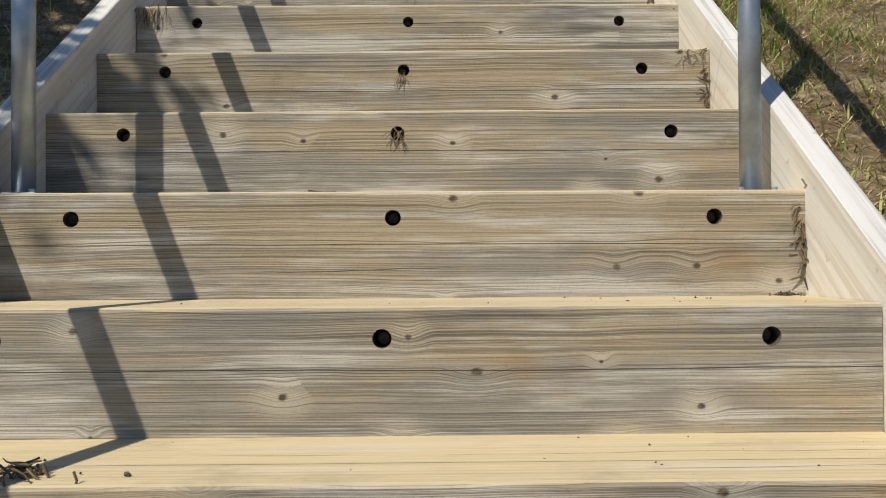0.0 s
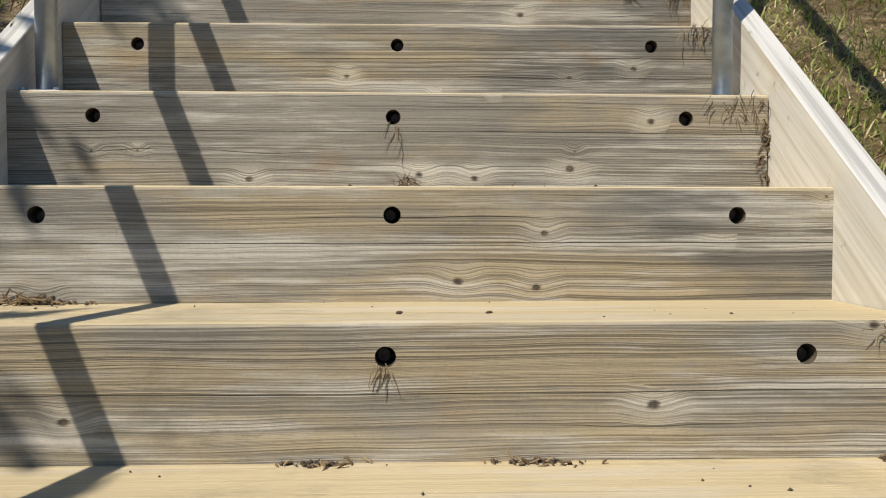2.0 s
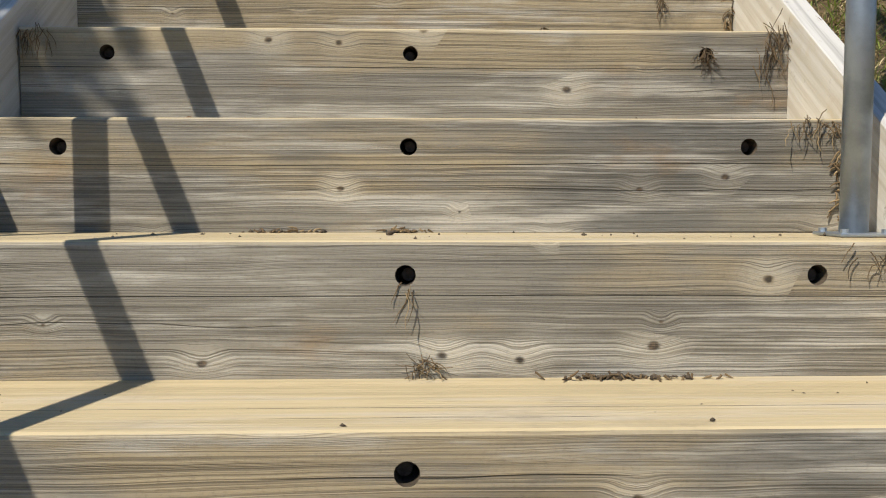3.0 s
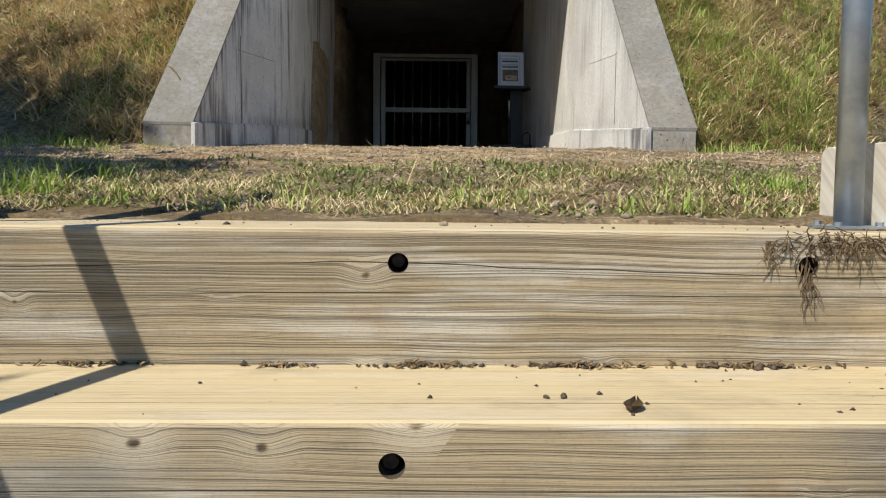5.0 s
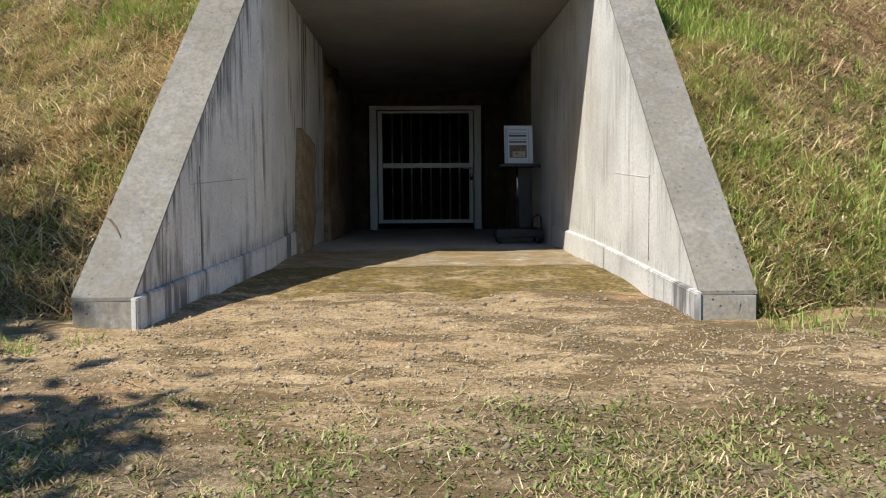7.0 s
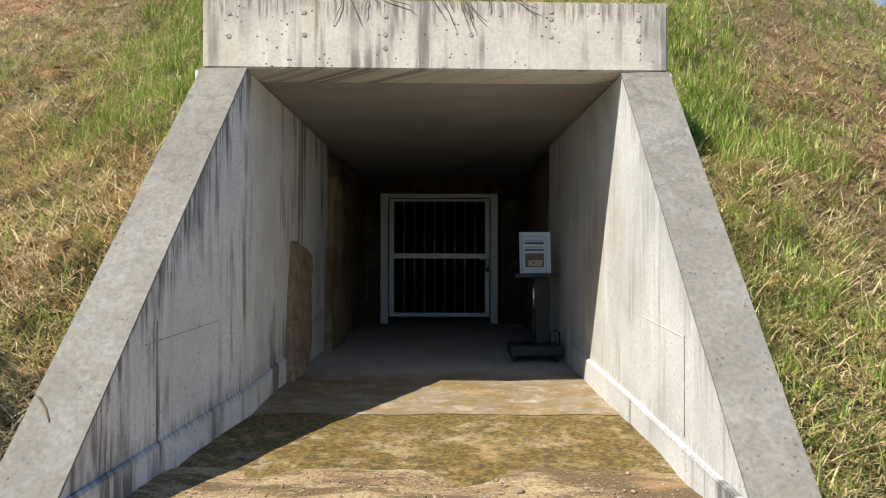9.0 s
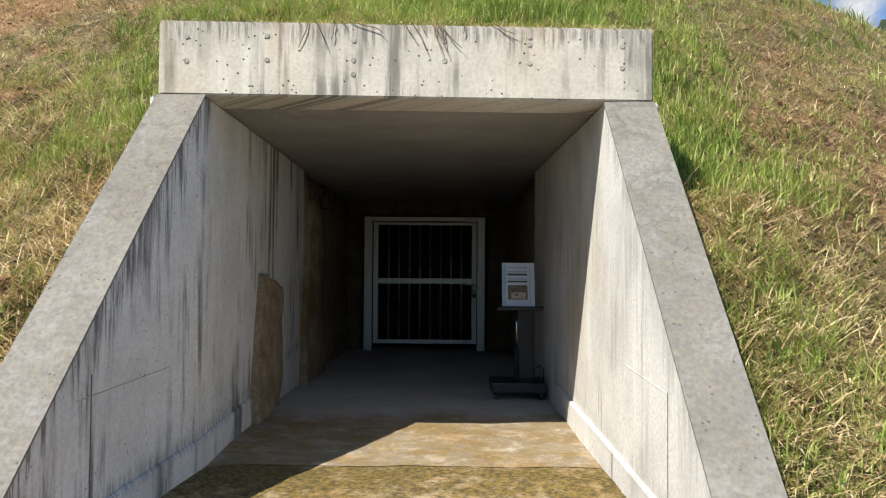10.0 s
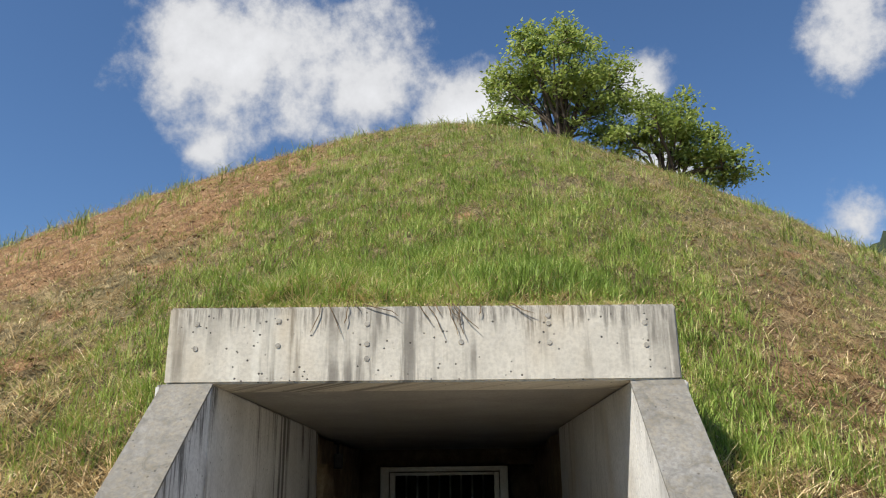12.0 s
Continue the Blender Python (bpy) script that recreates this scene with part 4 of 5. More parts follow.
rough_block("boulder", (-1.05, 8.62, 2.02), (-0.81, 9.5, 3.55), 12, 0.06, ROCK, "tall brown stone slab leaning in the tunnel wall", "boulder", seed=11, taper=0.5)


# ---- gate ----
def gate():
    ob = thing("gate", "closed stainless steel gate with vertical bars", "gate", (-0.007, 11.44, 2.11))
    inv = Matrix.Translation(ob.location).inverted()
    y0, y1 = 11.38, 11.47

    def bar(name, lo, hi, mat=INOX, bev=0.004, parent=ob, label=""):
        bm = bmesh.new()
        box(bm, lo, hi, bev)
        p = part(name, bm, mat, parent, label)
        p.matrix_parent_inverse = inv
        return p

    bar("frame_post", (-0.675, y0, 2.10), (-0.585, y1, 3.59))
    bar("frame_post", (0.575, y0, 2.10), (0.66, y1, 3.56))
    bar("frame_head", (-0.675, y0 + 0.003, 3.54), (0.66, y1 - 0.003, 3.588))
    bar("leaf_stile", (-0.575, y0 + 0.02, 2.19), (-0.52, y1 - 0.02, 3.53))
    bar("leaf_stile", (0.515, y0 + 0.02, 2.19), (0.568, y1 - 0.02, 3.53))
    bar("leaf_rail", (-0.52, y0 + 0.022, 3.50), (0.515, y1 - 0.022, 3.53))
    bar("leaf_rail", (-0.52, y0 + 0.022, 2.85), (0.515, y1 - 0.022, 2.91))
    bar("leaf_rail", (-0.52, y0 + 0.022, 2.19), (0.515, y1 - 0.022, 2.235))
    for i in range(8):
        x = -0.52 + (i + 1) * 1.035 / 9
        bm = bmesh.new()
        tube(bm, [(x, y0 + 0.045, 2.23), (x, y0 + 0.045, 3.505)], 0.0105, 10)
        part("bar", bm, INOX, ob).matrix_parent_inverse = inv
    bar("lock_box", (0.52, y0 + 0.005, 2.74), (0.56, y0 + 0.02, 2.86))
    bm = bmesh.new()
    tube(bm, [(0.54, y0 + 0.01, 2.845), (0.54, y0 - 0.04, 2.845), (0.44, y0 - 0.045, 2.84)], 0.009, 10)
    part("handle", bm, INOX, ob).matrix_parent_inverse = inv
    bm = bmesh.new()
    box(bm, (0.522, y0 - 0.02, 2.70), (0.558, y0 + 0.004, 2.745), 0.006)
    tube(bm, [(0.528, y0 - 0.008, 2.74), (0.528, y0 - 0.008, 2.775), (0.54, y0 - 0.008, 2.785), (0.552, y0 - 0.008, 2.775), (0.552, y0 - 0.008, 2.74)], 0.004, 8)
    part("padlock", bm, BLACK, ob, "small dark padlock").matrix_parent_inverse = inv


gate()


# ---- notice stand ----
def stand():
    cx, cy, z = 0.745, 8.12, 2.125
    ob = thing("display_stand", "black pedestal stand on small castors", "stand", (cx, cy, z))
    inv = Matrix.Translation(ob.location).inverted()

    def add(name, bm, mat, label="", parent=ob):
        p = part(name, bm, mat, parent, label)
        p.matrix_parent_inverse = inv
        return p

    bm = bmesh.new()
    box(bm, (cx - 0.19, cy - 0.17, z + 0.045), (cx + 0.175, cy + 0.17, z + 0.115), 0.012)
    add("base", bm, BLACK)
    for sx in (-0.16, 0.145):
        for sy in (-0.14, 0.14):
            bm = bmesh.new()
            bmesh.ops.create_cone(bm, cap_ends=True, segments=16, radius1=0.024, radius2=0.024, depth=0.02, matrix=Matrix.Translation((cx + sx, cy + sy, z + 0.024)) @ Matrix.Rotation(radians(90), 4, "Y"))
            box(bm, (cx + sx - 0.016, cy + sy - 0.012, z + 0.03), (cx + sx + 0.016, cy + sy + 0.012, z + 0.05))
            add("castor", bm, BLACK)
    bm = bmesh.new()
    box(bm, (cx - 0.01, cy + 0.02, z + 0.115), (cx + 0.11, cy + 0.06, z + 0.595), 0.006)
    add("column", bm, BLACK)
    bm = bmesh.new()
    tube(bm, [(cx - 0.01, cy - 0.01, z + 0.115), (cx - 0.01, cy - 0.01, z + 0.33)], 0.016, 14)
    add("pole_sleeve", bm, BLACK)
    bm = bmesh.new()
    tube(bm, [(cx - 0.01, cy - 0.01, z + 0.33), (cx - 0.01, cy - 0.01, z + 0.595)], 0.008, 14)
    add("pole", bm, CHROME, "thin bright chrome pole")
    bm = bmesh.new()
    box(bm, (cx - 0.15, cy - 0.12, z + 0.595), (cx + 0.15, cy + 0.12, z + 0.62), 0.006)
    add("tray", bm, BLACK)
    bm = bmesh.new()
    tube(bm, [(cx + 0.15, cy, z + 0.607), (cx + 0.175, cy, z + 0.607)], 0.014, 12)
    add("knob", bm, BLACK)
    bm = bmesh.new()
    tube(bm, [(cx + 0.10, cy - 0.1, z + 0.115), (cx + 0.10, cy - 0.1, z + 0.20), (cx + 0.14, cy - 0.1, z + 0.225), (cx + 0.165, cy - 0.1, z + 0.20), (cx + 0.165, cy - 0.1, z + 0.115)], 0.005, 8)
    add("cable_loop", bm, BLACK)

    # printed notice in a clear holder, leaning back on the tray
    sg = thing("notice", "white printed notice with a photo, standing on the tray", "sign", (cx - 0.0, cy - 0.05, z + 0.622))
    w, h = 0.112, 0.30
    sg.rotation_euler = (radians(-8), 0, radians(3))

    def plate(name, x0, z0, x1, z1, d, mat, label=""):
        bm = bmesh.new()
        box(bm, (x0, -d, z0), (x1, -d + 0.003, z1))
        return part(name, bm, mat, sg, label)

    plate("sheet", -w, 0, w, h, 0.0, PAPER)
    bm = bmesh.new()
    box(bm, (-w, 0.003, 0), (w, 0.006, h))
    hexa(bm, [(-0.08, 0.006, 0), (0.08, 0.006, 0), (0.08, 0.075, 0.012), (-0.08, 0.075, 0.012), (-0.08, 0.006, 0.2), (0.08, 0.006, 0.2), (0.08, 0.010, 0.2), (-0.08, 0.010, 0.2)])
    part("easel_back", bm, PAPER, sg)
    plate("border_strip", -w + 0.004, 0.01, -w + 0.028, h - 0.012, 0.0012, BLUE, "pale blue printed margin")
    plate("border_strip", w - 0.036, 0.01, w - 0.03, h - 0.03, 0.0012, BLUE, "pale blue printed margin")
    for i, (a, b2) in enumerate(((0.272, 0.262), (0.245, 0.233), (0.226, 0.212), (0.194, 0.184), (0.176, 0.164))):
        plate("text_line", -w + 0.036, b2, w - 0.05, a, 0.0014, INK if i in (2, 4) else BLUE, "line of small unreadable print")
    plate("photo", -w + 0.038, 0.045, w - 0.05, 0.145, 0.0012, PHOTO, "small printed photograph of a stone chamber")
    plate("photo_wall", -w + 0.062, 0.052, w - 0.062, 0.095, 0.0020, PHOTO2)
    plate("photo_opening", -w + 0.085, 0.072, w - 0.115, 0.082, 0.0028, INK)


stand()

# dark lamp bracket high on the passage wall
fix = thing("wall_lamp", "small dark unlit lamp on the passage wall", "lamp", (-0.84, 9.6, 3.58))
bm = bmesh.new()
box(bm, (-0.03, -0.03, -0.06), (0.04, 0.03, 0.06), 0.01)
part("housing", bm, BLACK, fix)
bm = bmesh.new()
tube(bm, [(0.0, 0, 0.05), (0.0, 0, 0.14), (-0.06, 0, 0.16)], 0.012, 8)
part("bracket", bm, BLACK, fix)


# ---- trees ----
def leafy_tree(at, lobes, leaf, label, seed, spread=0.105):
    """Many-stemmed tree: limbs run to leaf sprays that fill several uneven lobes, with gaps between them."""
    rng = random.Random(seed)
    ob = thing("tree", label, "tree", at)
    sprays, limbs = [], []
    bm = bmesh.new()
    for (cx, cy, cz), (rx, ry, rz), count in lobes:
        own = []
        for _ in range(count):
            d = Vector((rng.gauss(0, 1), rng.gauss(0, 1), rng.gauss(0, 1))).normalized()
            k = rng.uniform(0.15, 1.0) ** 0.45 * rng.uniform(0.88, 1.12)
            own.append(Vector((cx + d.x * rx * k, cy + d.y * ry * k, cz + d.z * rz * k)))
        sprays += own
        for q in own[:max(3, count // 9)]:
            a = rng.uniform(0, 6.28)
            p0 = Vector((0.16 * math.cos(a), 0.12 * math.sin(a), -0.25))
            mid = Vector((q.x * 0.32, q.y * 0.32, max(0.35, q.z * 0.55)))
            pts = []
            for i in range(8):
                t = i / 7
                pts.append(p0 * (1 - t) ** 2 + mid * 2 * t * (1 - t) + q * t * t + Vector((rng.uniform(-1, 1), rng.uniform(-1, 1), rng.uniform(-1, 1))) * 0.025)
            tube(bm, pts, [0.042 * (1 - t / 8.6) for t in range(8)], 6, cap=False)
            limbs += pts[2:]
    for q in sprays:
        n = min(limbs, key=lambda v: (v - q).length_squared)
        if (n - q).length > 0.02:
            tube(bm, [n, (n + q) / 2 + Vector((0, 0, 0.04)), q], [0.012, 0.008, 0.004], 4, cap=False)
    part("trunk", bm, BARK, ob)
    r2 = np.random.default_rng(seed)
    C = np.repeat(np.array([tuple(q) for q in sprays]), 46, axis=0)
    n = len(C)
    C = C + r2.normal(0, 1, (n, 3)) * [spread, spread, spread * 0.57]
    a = r2.normal(size=(n, 3)) * [1, 1, 0.5] - [0, 0, 0.35]
    a /= np.linalg.norm(a, axis=1)[:, None]
    c = r2.normal(size=(n, 3)) * [0.7, 0.7, 0.25]
    c -= a * (a * c).sum(1)[:, None]
    c /= np.linalg.norm(c, axis=1)[:, None]
    s = leaf * r2.uniform(0.6, 1.35, n)[:, None]
    V = np.stack([C - a * s, C - c * s * 0.42 + a * s * 0.1, C + a * s, C + c * s * 0.42 + a * s * 0.1], 1).reshape(-1, 3)
    array_mesh("crown", V, (np.arange(n) * 4)[:, None] + [0, 1, 2, 3], LEAF).parent = ob
    return ob


leafy_tree((2.09, 16.4, float(mound_z(2.09, 16.4))), [((-0.1, 0, 1.45), (0.95, 0.9, 0.85), 130), ((-0.9, 0.1, 1.2), (0.5, 0.6, 0.42), 34), ((-1.0, 0, 0.35), (0.55, 0.5, 0.26), 28), ((0.85, 0, 1.05), (0.66, 0.7, 0.62), 70),
           ((-0.45, 0, 2.15), (0.36, 0.4, 0.26), 18), ((0.38, 0, 2.12), (0.40, 0.4, 0.26), 18), ((0.5, 0, 0.35), (0.55, 0.5, 0.3), 16)], 0.050, "leafy green many-stemmed tree on the mound's shoulder", 5)
leafy_tree((4.1, 16.5, float(mound_z(4.1, 16.5))), [((-0.1, 0, 1.1), (0.76, 0.7, 0.58), 88), ((0.52, 0, 0.55), (0.62, 0.6, 0.44), 58), ((0.95, 0, 0.1), (0.55, 0.5, 0.32), 36), ((-0.95, 0, 0.75), (0.55, 0.5, 0.36), 26)], 0.050, "low spreading green tree on the mound's shoulder", 12)
# Two unseen trees, added as shade casters for the west bank and landing.
leafy_tree((-4.2, 3.1, float(ground_z(-4.2, 3.1))), [((0, 0, 3.5), (1.0, 1.0, 0.8), 70), ((-0.9, 0.6, 3.2), (0.9, 0.9, 0.6), 34), ((0.4, -0.9, 3.0), (0.7, 0.7, 0.5), 18), ((1.35, -1.35, 3.0), (0.5, 0.45, 0.35), 11)], 0.085, "broad leafy tree out of view, added to shade the bank beside the path", 21, 0.16)
leafy_tree((-3.3, -0.4, float(ground_z(-3.3, -0.4))), [((0.5, 0.1, 3.5), (0.60, 1.1, 0.5), 64), ((-0.3, -0.6, 2.9), (0.7, 0.8, 0.5), 30), ((0.66, 1.0, 4.7), (0.16, 0.4, 0.2), 8)], 0.07, "slender leafy tree out of view, added to shade the stair bank", 33, 0.13)

# distant wooded hill
xs, ys = np.linspace(60, 700, 260), np.linspace(200, 600, 130)


def hill_z(x, y):
    return 133 * np.exp(-((x - 240) / 140) ** 2 - ((y - 350) / 90) ** 2) + 2.5 * wobble(x, y, 0.09) + 1.8 * wobble(x, y, 0.31, 2.0) - 4


tagged(sheet("backdrop_hill", xs, ys, hill_z, WOODS), "far wooded hillside under hazy sky", "hill", kind="structure")


# ---- grass, straw and litter ----
def scatter(n, dmin, dmax, amin, amax, rng):
    """Plan points, denser toward the head of the stairs."""
    d = np.exp(rng.uniform(math.log(dmin), math.log(dmax), n))
    a = np.radians(rng.uniform(amin, amax, n))
    return 0.2 + d * np.sin(a), 2.6 + d * np.cos(a)


def clear_of_portal(x, y):
    return ~((x > -1.10 - 0.145 * (6.157 - np.minimum(y, 6.157))) & (x < 1.25) & (y < 6.30))


def patchy(x, y, s, seed):
    return 0.5 + 0.28 * wobble(x, y, s, seed) + 0.12 * wobble(x, y, s * 3.7, seed + 5)


def on_mound(n, keep, rng, dmin=2.1, dmax=15.5):
    x, y = scatter(n, dmin, dmax, -40, 38, rng)
    z = mound_z(x, y)
    ok = clear_of_portal(x, y) & (z > ground_z(x, np.minimum(y, 5.0)) + 0.0) & (rng.uniform(size=n) < keep(x, y))
    ok &= ~((x > -1.06) & (x < 1.21) & (y < 6.56))
    return np.c_[x, y, z - 0.004][ok]


def lush(x, y):
    return smooth(2.5, 1.5, np.abs(x - 0.1)) * smooth(6.5, 6.7, y) * smooth(17.0, 10.0, y) * np.clip(0.45 + 0.7 * patchy(x, y, 1.9, 6.0), 0.2, 1)


def strawy(x, y):
    return smooth(-3.4, -2.6, x) * smooth(-1.05, -1.2, x) * smooth(7.9, 6.9, y) * (0.65 + 0.35 * smooth(0.35, 0.6, patchy(x, y, 2.0, 9.0)))


def bare(x, y):
    return np.clip(smooth(-1.0, -2.4, x + 0.5 * wobble(x, y, 0.8, 2.0)) * smooth(8.2, 9.6, y + 0.6 * wobble(x, y, 0.7, 5.0)) * 0.85 + smooth(1.4, 2.2, x) * smooth(5.8, 6.8, y) * smooth(9.6, 8.2, y) * 0.6 + smooth(0.50, 0.75, patchy(x, y, 1.1, 3.0)) * 0.45, 0, 0.95)


def tussocks(n, per, sigma, keep, rng, lift=0.0):
    """Blade roots gathered in tufts on the mound."""
    c = np.repeat(on_mound(n, keep, rng), per, axis=0)
    c[:, :2] += rng.normal(0, sigma, (len(c), 2))
    c[:, 2] = mound_z(c[:, 0], c[:, 1]) + lift
    return c[clear_of_portal(c[:, 0], c[:, 1]) & ~((c[:, 0] > -1.06) & (c[:, 0] < 1.21) & (c[:, 1] < 6.56))]


def green(x, y):
    return np.clip(0.35 + 0.9 * smooth(0.36, 0.62, patchy(x, y, 1.6, 8.0)) + 0.2 * (x > 1), 0, 1) * (1 - 0.9 * bare(x, y)) * (1 - 0.85 * strawy(x, y))


R1, R2, R3 = np.random.default_rng(1), np.random.default_rng(2), np.random.default_rng(3)
blades("mound_straw", on_mound(200000, lambda x, y: 1.0 - 0.35 * bare(x, y) - 0.6 * lush(x, y), R1), 0.10, 0.0058, 1.22, STRAW, "matted dry straw covering the mound", "straw", 0.5, R1)
blades("mound_grass", tussocks(17000, 14, 0.036, green, R2), 0.065, 0.0055, 0.75, GRASS, "short green and yellowing grass on the mound", "grass", 0.8, R2)
blades("mound_tall_grass", tussocks(21000, 14, 0.040, lambda x, y: 0.95 * lush(x, y) + 0.30 * smooth(0.50, 0.68, patchy(x, y, 2.3, 1.0)) * (1 - 0.8 * strawy(x, y)) * (1 - 0.85 * bare(x, y)) + 0.20 * smooth(1.75, 1.25, x) * (x > 0) * smooth(6.6, 5.2, y), R3), 0.125, 0.0050, 0.45, LUSH, "tall lush green grass above the header", "grass", 0.7, R3)
# pale thatch left after mowing, thickest beside the wing walls
R5 = np.random.default_rng(55)
blades("mound_thatch", tussocks(11000, 13, 0.05, lambda x, y: np.clip(0.16 + smooth(4.0, 2.0, np.abs(x + 0.9)) * smooth(8.0, 6.6, y) * (0.4 + 0.6 * (x < 0)) + 0.1 * bare(x, y) - 0.6 * lush(x, y), 0.02, 1), R5, 0.012), 0.14, 0.0055, 1.25, THATCH, "pale mown straw lying in bundles on the mound", "straw", 0.3, R5)
# tufts standing along the crest
ang = R1.uniform(-36, 36, 200)
cx, cy = [], []
for a in ang:
    d = R1.uniform(9, 15)
    for _ in range(13):
        cx.append(0.27 + d * math.sin(radians(a)) + R1.normal(0, 0.05))
        cy.append(2.75 + d * math.cos(radians(a)) + R1.normal(0, 0.05))
cx, cy = np.array(cx), np.array(cy)
blades("crest_tufts", np.c_[cx, cy, mound_z(cx, cy)], 0.24, 0.010, 0.4, GRASS, "weed tufts standing on the mound's crest", "grass", 0.9, R1)


def weeds(n, x0, x1, y0, y1, per, spread, rng, fz):
    bx, by = rng.uniform(x0, x1, n), rng.uniform(y0, y1, n)
    x = np.repeat(bx, per) + rng.normal(0, spread, n * per)
    y = np.repeat(by, per) + rng.normal(0, spread, n * per)
    return np.c_[x, y, fz(x, y)]


def off_path(p, pad=0.0):
    x, y = p[:, 0], p[:, 1]
    stair = (x > XL - 0.065 - pad) & (x < XR + 0.065 + pad) & (y < 2.75)
    wings = (y > 4.66) & (x > -1.26) & (x < 1.28)
    return p[~stair & ~wings]


# landing
n = 110000
p = np.c_[R2.uniform(-4.2, 4.2, n), R2.uniform(2.69, 5.1, n)]
k = R2.uniform(size=n) < np.clip(0.85 - 0.75 * (p[:, 1] - 2.7) + 0.45 * wobble(p[:, 0], p[:, 1], 2.6, 2.0), 0.06, 1)
p = p[k]
blades("landing_straw", off_path(np.c_[p, ground_z(p[:, 0], p[:, 1]) + 0.001]), 0.036, 0.0032, 1.40, STRAW, "loose dry straw and chaff on the landing", "straw", 0.15, R2)
w = weeds(520, -4.0, 4.0, 2.72, 3.95, 30, 0.045, R3, ground_z)
mats = weeds(160, -3.8, 3.8, 2.75, 3.75, 150, 0.095, R3, ground_z)
blades("leafy_mats", off_path(mats), 0.018, 0.0062, 0.9, MAT, "flat mats of broad-leaved weeds on the landing", "weeds", 0.4, R3)
blades("landing_weeds", off_path(w), 0.024, 0.0055, 0.95, MAT, "low green weeds on the landing", "weeds", 0.6, R3)
w = np.concatenate([weeds(125, -4.0, -0.75, 2.72, 3.35, 26, 0.03, R1, ground_z), weeds(16, -0.8, 0.75, 2.70, 2.95, 12, 0.02, R1, ground_z), weeds(28, 0.55, 2.6, 2.72, 3.2, 26, 0.03, R1, ground_z), weeds(26, -3.0, -1.0, 4.4, 4.9, 24, 0.035, R1, ground_z),
                    weeds(22, 1.25, 2.6, 4.5, 5.0, 26, 0.04, R1, lambda x, y: np.maximum(ground_z(x, y), mound_z(x, y)))])
blades("grass_tufts", off_path(w), 0.066, 0.0040, 0.55, LUSH, "fresh green grass tufts at the landing's edge", "grass", 0.9, R1)

# banks beside the stairs
n = 60000
p = np.c_[R3.uniform(0.9, 3.6, n), R3.uniform(-1.6, 2.75, n)]
blades("bank_straw", off_path(np.c_[p, ground_z(p[:, 0], p[:, 1]) + 0.001]), 0.055, 0.0032, 1.3, STRAW, "matted dry grass on the stair bank", "straw", 0.3, R3)
n = 24000
p = np.c_[0.9 + np.abs(R2.normal(0, 0.55, n)), R2.uniform(-1.6, 2.75, n)]
k = R2.uniform(size=n) < np.clip(patchy(p[:, 0], p[:, 1], 2.5, 4.0), 0.15, 1)
p = p[k]
blades("bank_grass", off_path(np.c_[p, ground_z(p[:, 0], p[:, 1])]), 0.055, 0.0036, 0.6, GRASS, "short green grass along the side board", "grass", 0.8, R2)
n = 22000
p = np.c_[R1.uniform(-3.0, -0.92, n), R1.uniform(-1.6, 2.75, n)]
blades("bank_litter", off_path(np.c_[p, ground_z(p[:, 0], p[:, 1]) + 0.001]), 0.06, 0.0032, 1.25, ROOT, "dark dead grass and roots on the shaded bank", "straw", 0.3, R1)
p = p[:6000]
blades("bank_sprigs", off_path(np.c_[p, ground_z(p[:, 0], p[:, 1])]), 0.07, 0.0034, 0.7, GRASS, "thin green sprigs on the shaded bank", "grass", 0.8, R1)


# ---- pebbles, crumbs, roots ----
def lumps(name, pts, size, mat, label, category, rng, flat=0.6):
    """Small angular stones joined as one litter mesh."""
    base = np.array([(1, 0, 0), (-1, 0, 0), (0, 1, 0), (0, -1, 0), (0, 0, 1), (0, 0, -0.4)], float)
    tri = np.array([(0, 2, 4), (2, 1, 4), (1, 3, 4), (3, 0, 4), (2, 0, 5), (1, 2, 5), (3, 1, 5), (0, 3, 5)])
    n = len(pts)
    s = size * np.exp(rng.normal(0, 0.45, n))
    a = rng.uniform(0, 6.28, n)
    V = base[None] * s[:, None, None] * rng.uniform(0.6, 1.25, (n, 6, 3)) * [1, 0.75, flat]
    c, d = np.cos(a)[:, None], np.sin(a)[:, None]
    V = np.stack([V[..., 0] * c - V[..., 1] * d, V[..., 0] * d + V[..., 1] * c, V[..., 2]], -1) + np.asarray(pts)[:, None, :]
    T = (np.arange(n) * 6)[:, None, None] + tri[None]
    return tagged(array_mesh(name, V.reshape(-1, 3), T.reshape(-1, 3), mat), label, category, kind="stuff")


n = 12000
p = np.c_[R1.uniform(-2.6, 2.6, n), 2.7 + 2.6 * R1.uniform(0, 1, n) ** 0.8]
p = p[~(((p[:, 0] < -1.0) | (p[:, 0] > 1.03)) & (p[:, 1] > 4.6))]
lumps("gravel", np.c_[p, ground_z(p[:, 0], p[:, 1]) + 0.001], 0.0058, PEBBLE, "small tan gravel on the trodden earth", "gravel", R1)
pts = []
for k in range(-5, 9):
    m = 44 if k >= 5 else 18
    x = R2.uniform(XL + 0.03, XR - 0.03, m)
    x[: m // 3] = XR - np.abs(R2.normal(0, 0.25, m // 3)) - 0.02
    y = step_y(k) + R2.uniform(0.02, 0.27, m)
    pts.append(np.c_[np.clip(x, XL + 0.02, XR - 0.02), y, np.full(m, RISE * k + 0.001)])
lumps("soil_crumbs", np.concatenate(pts), 0.0027, BORE, "dark soil crumbs on the treads", "soil", R2, 0.7)


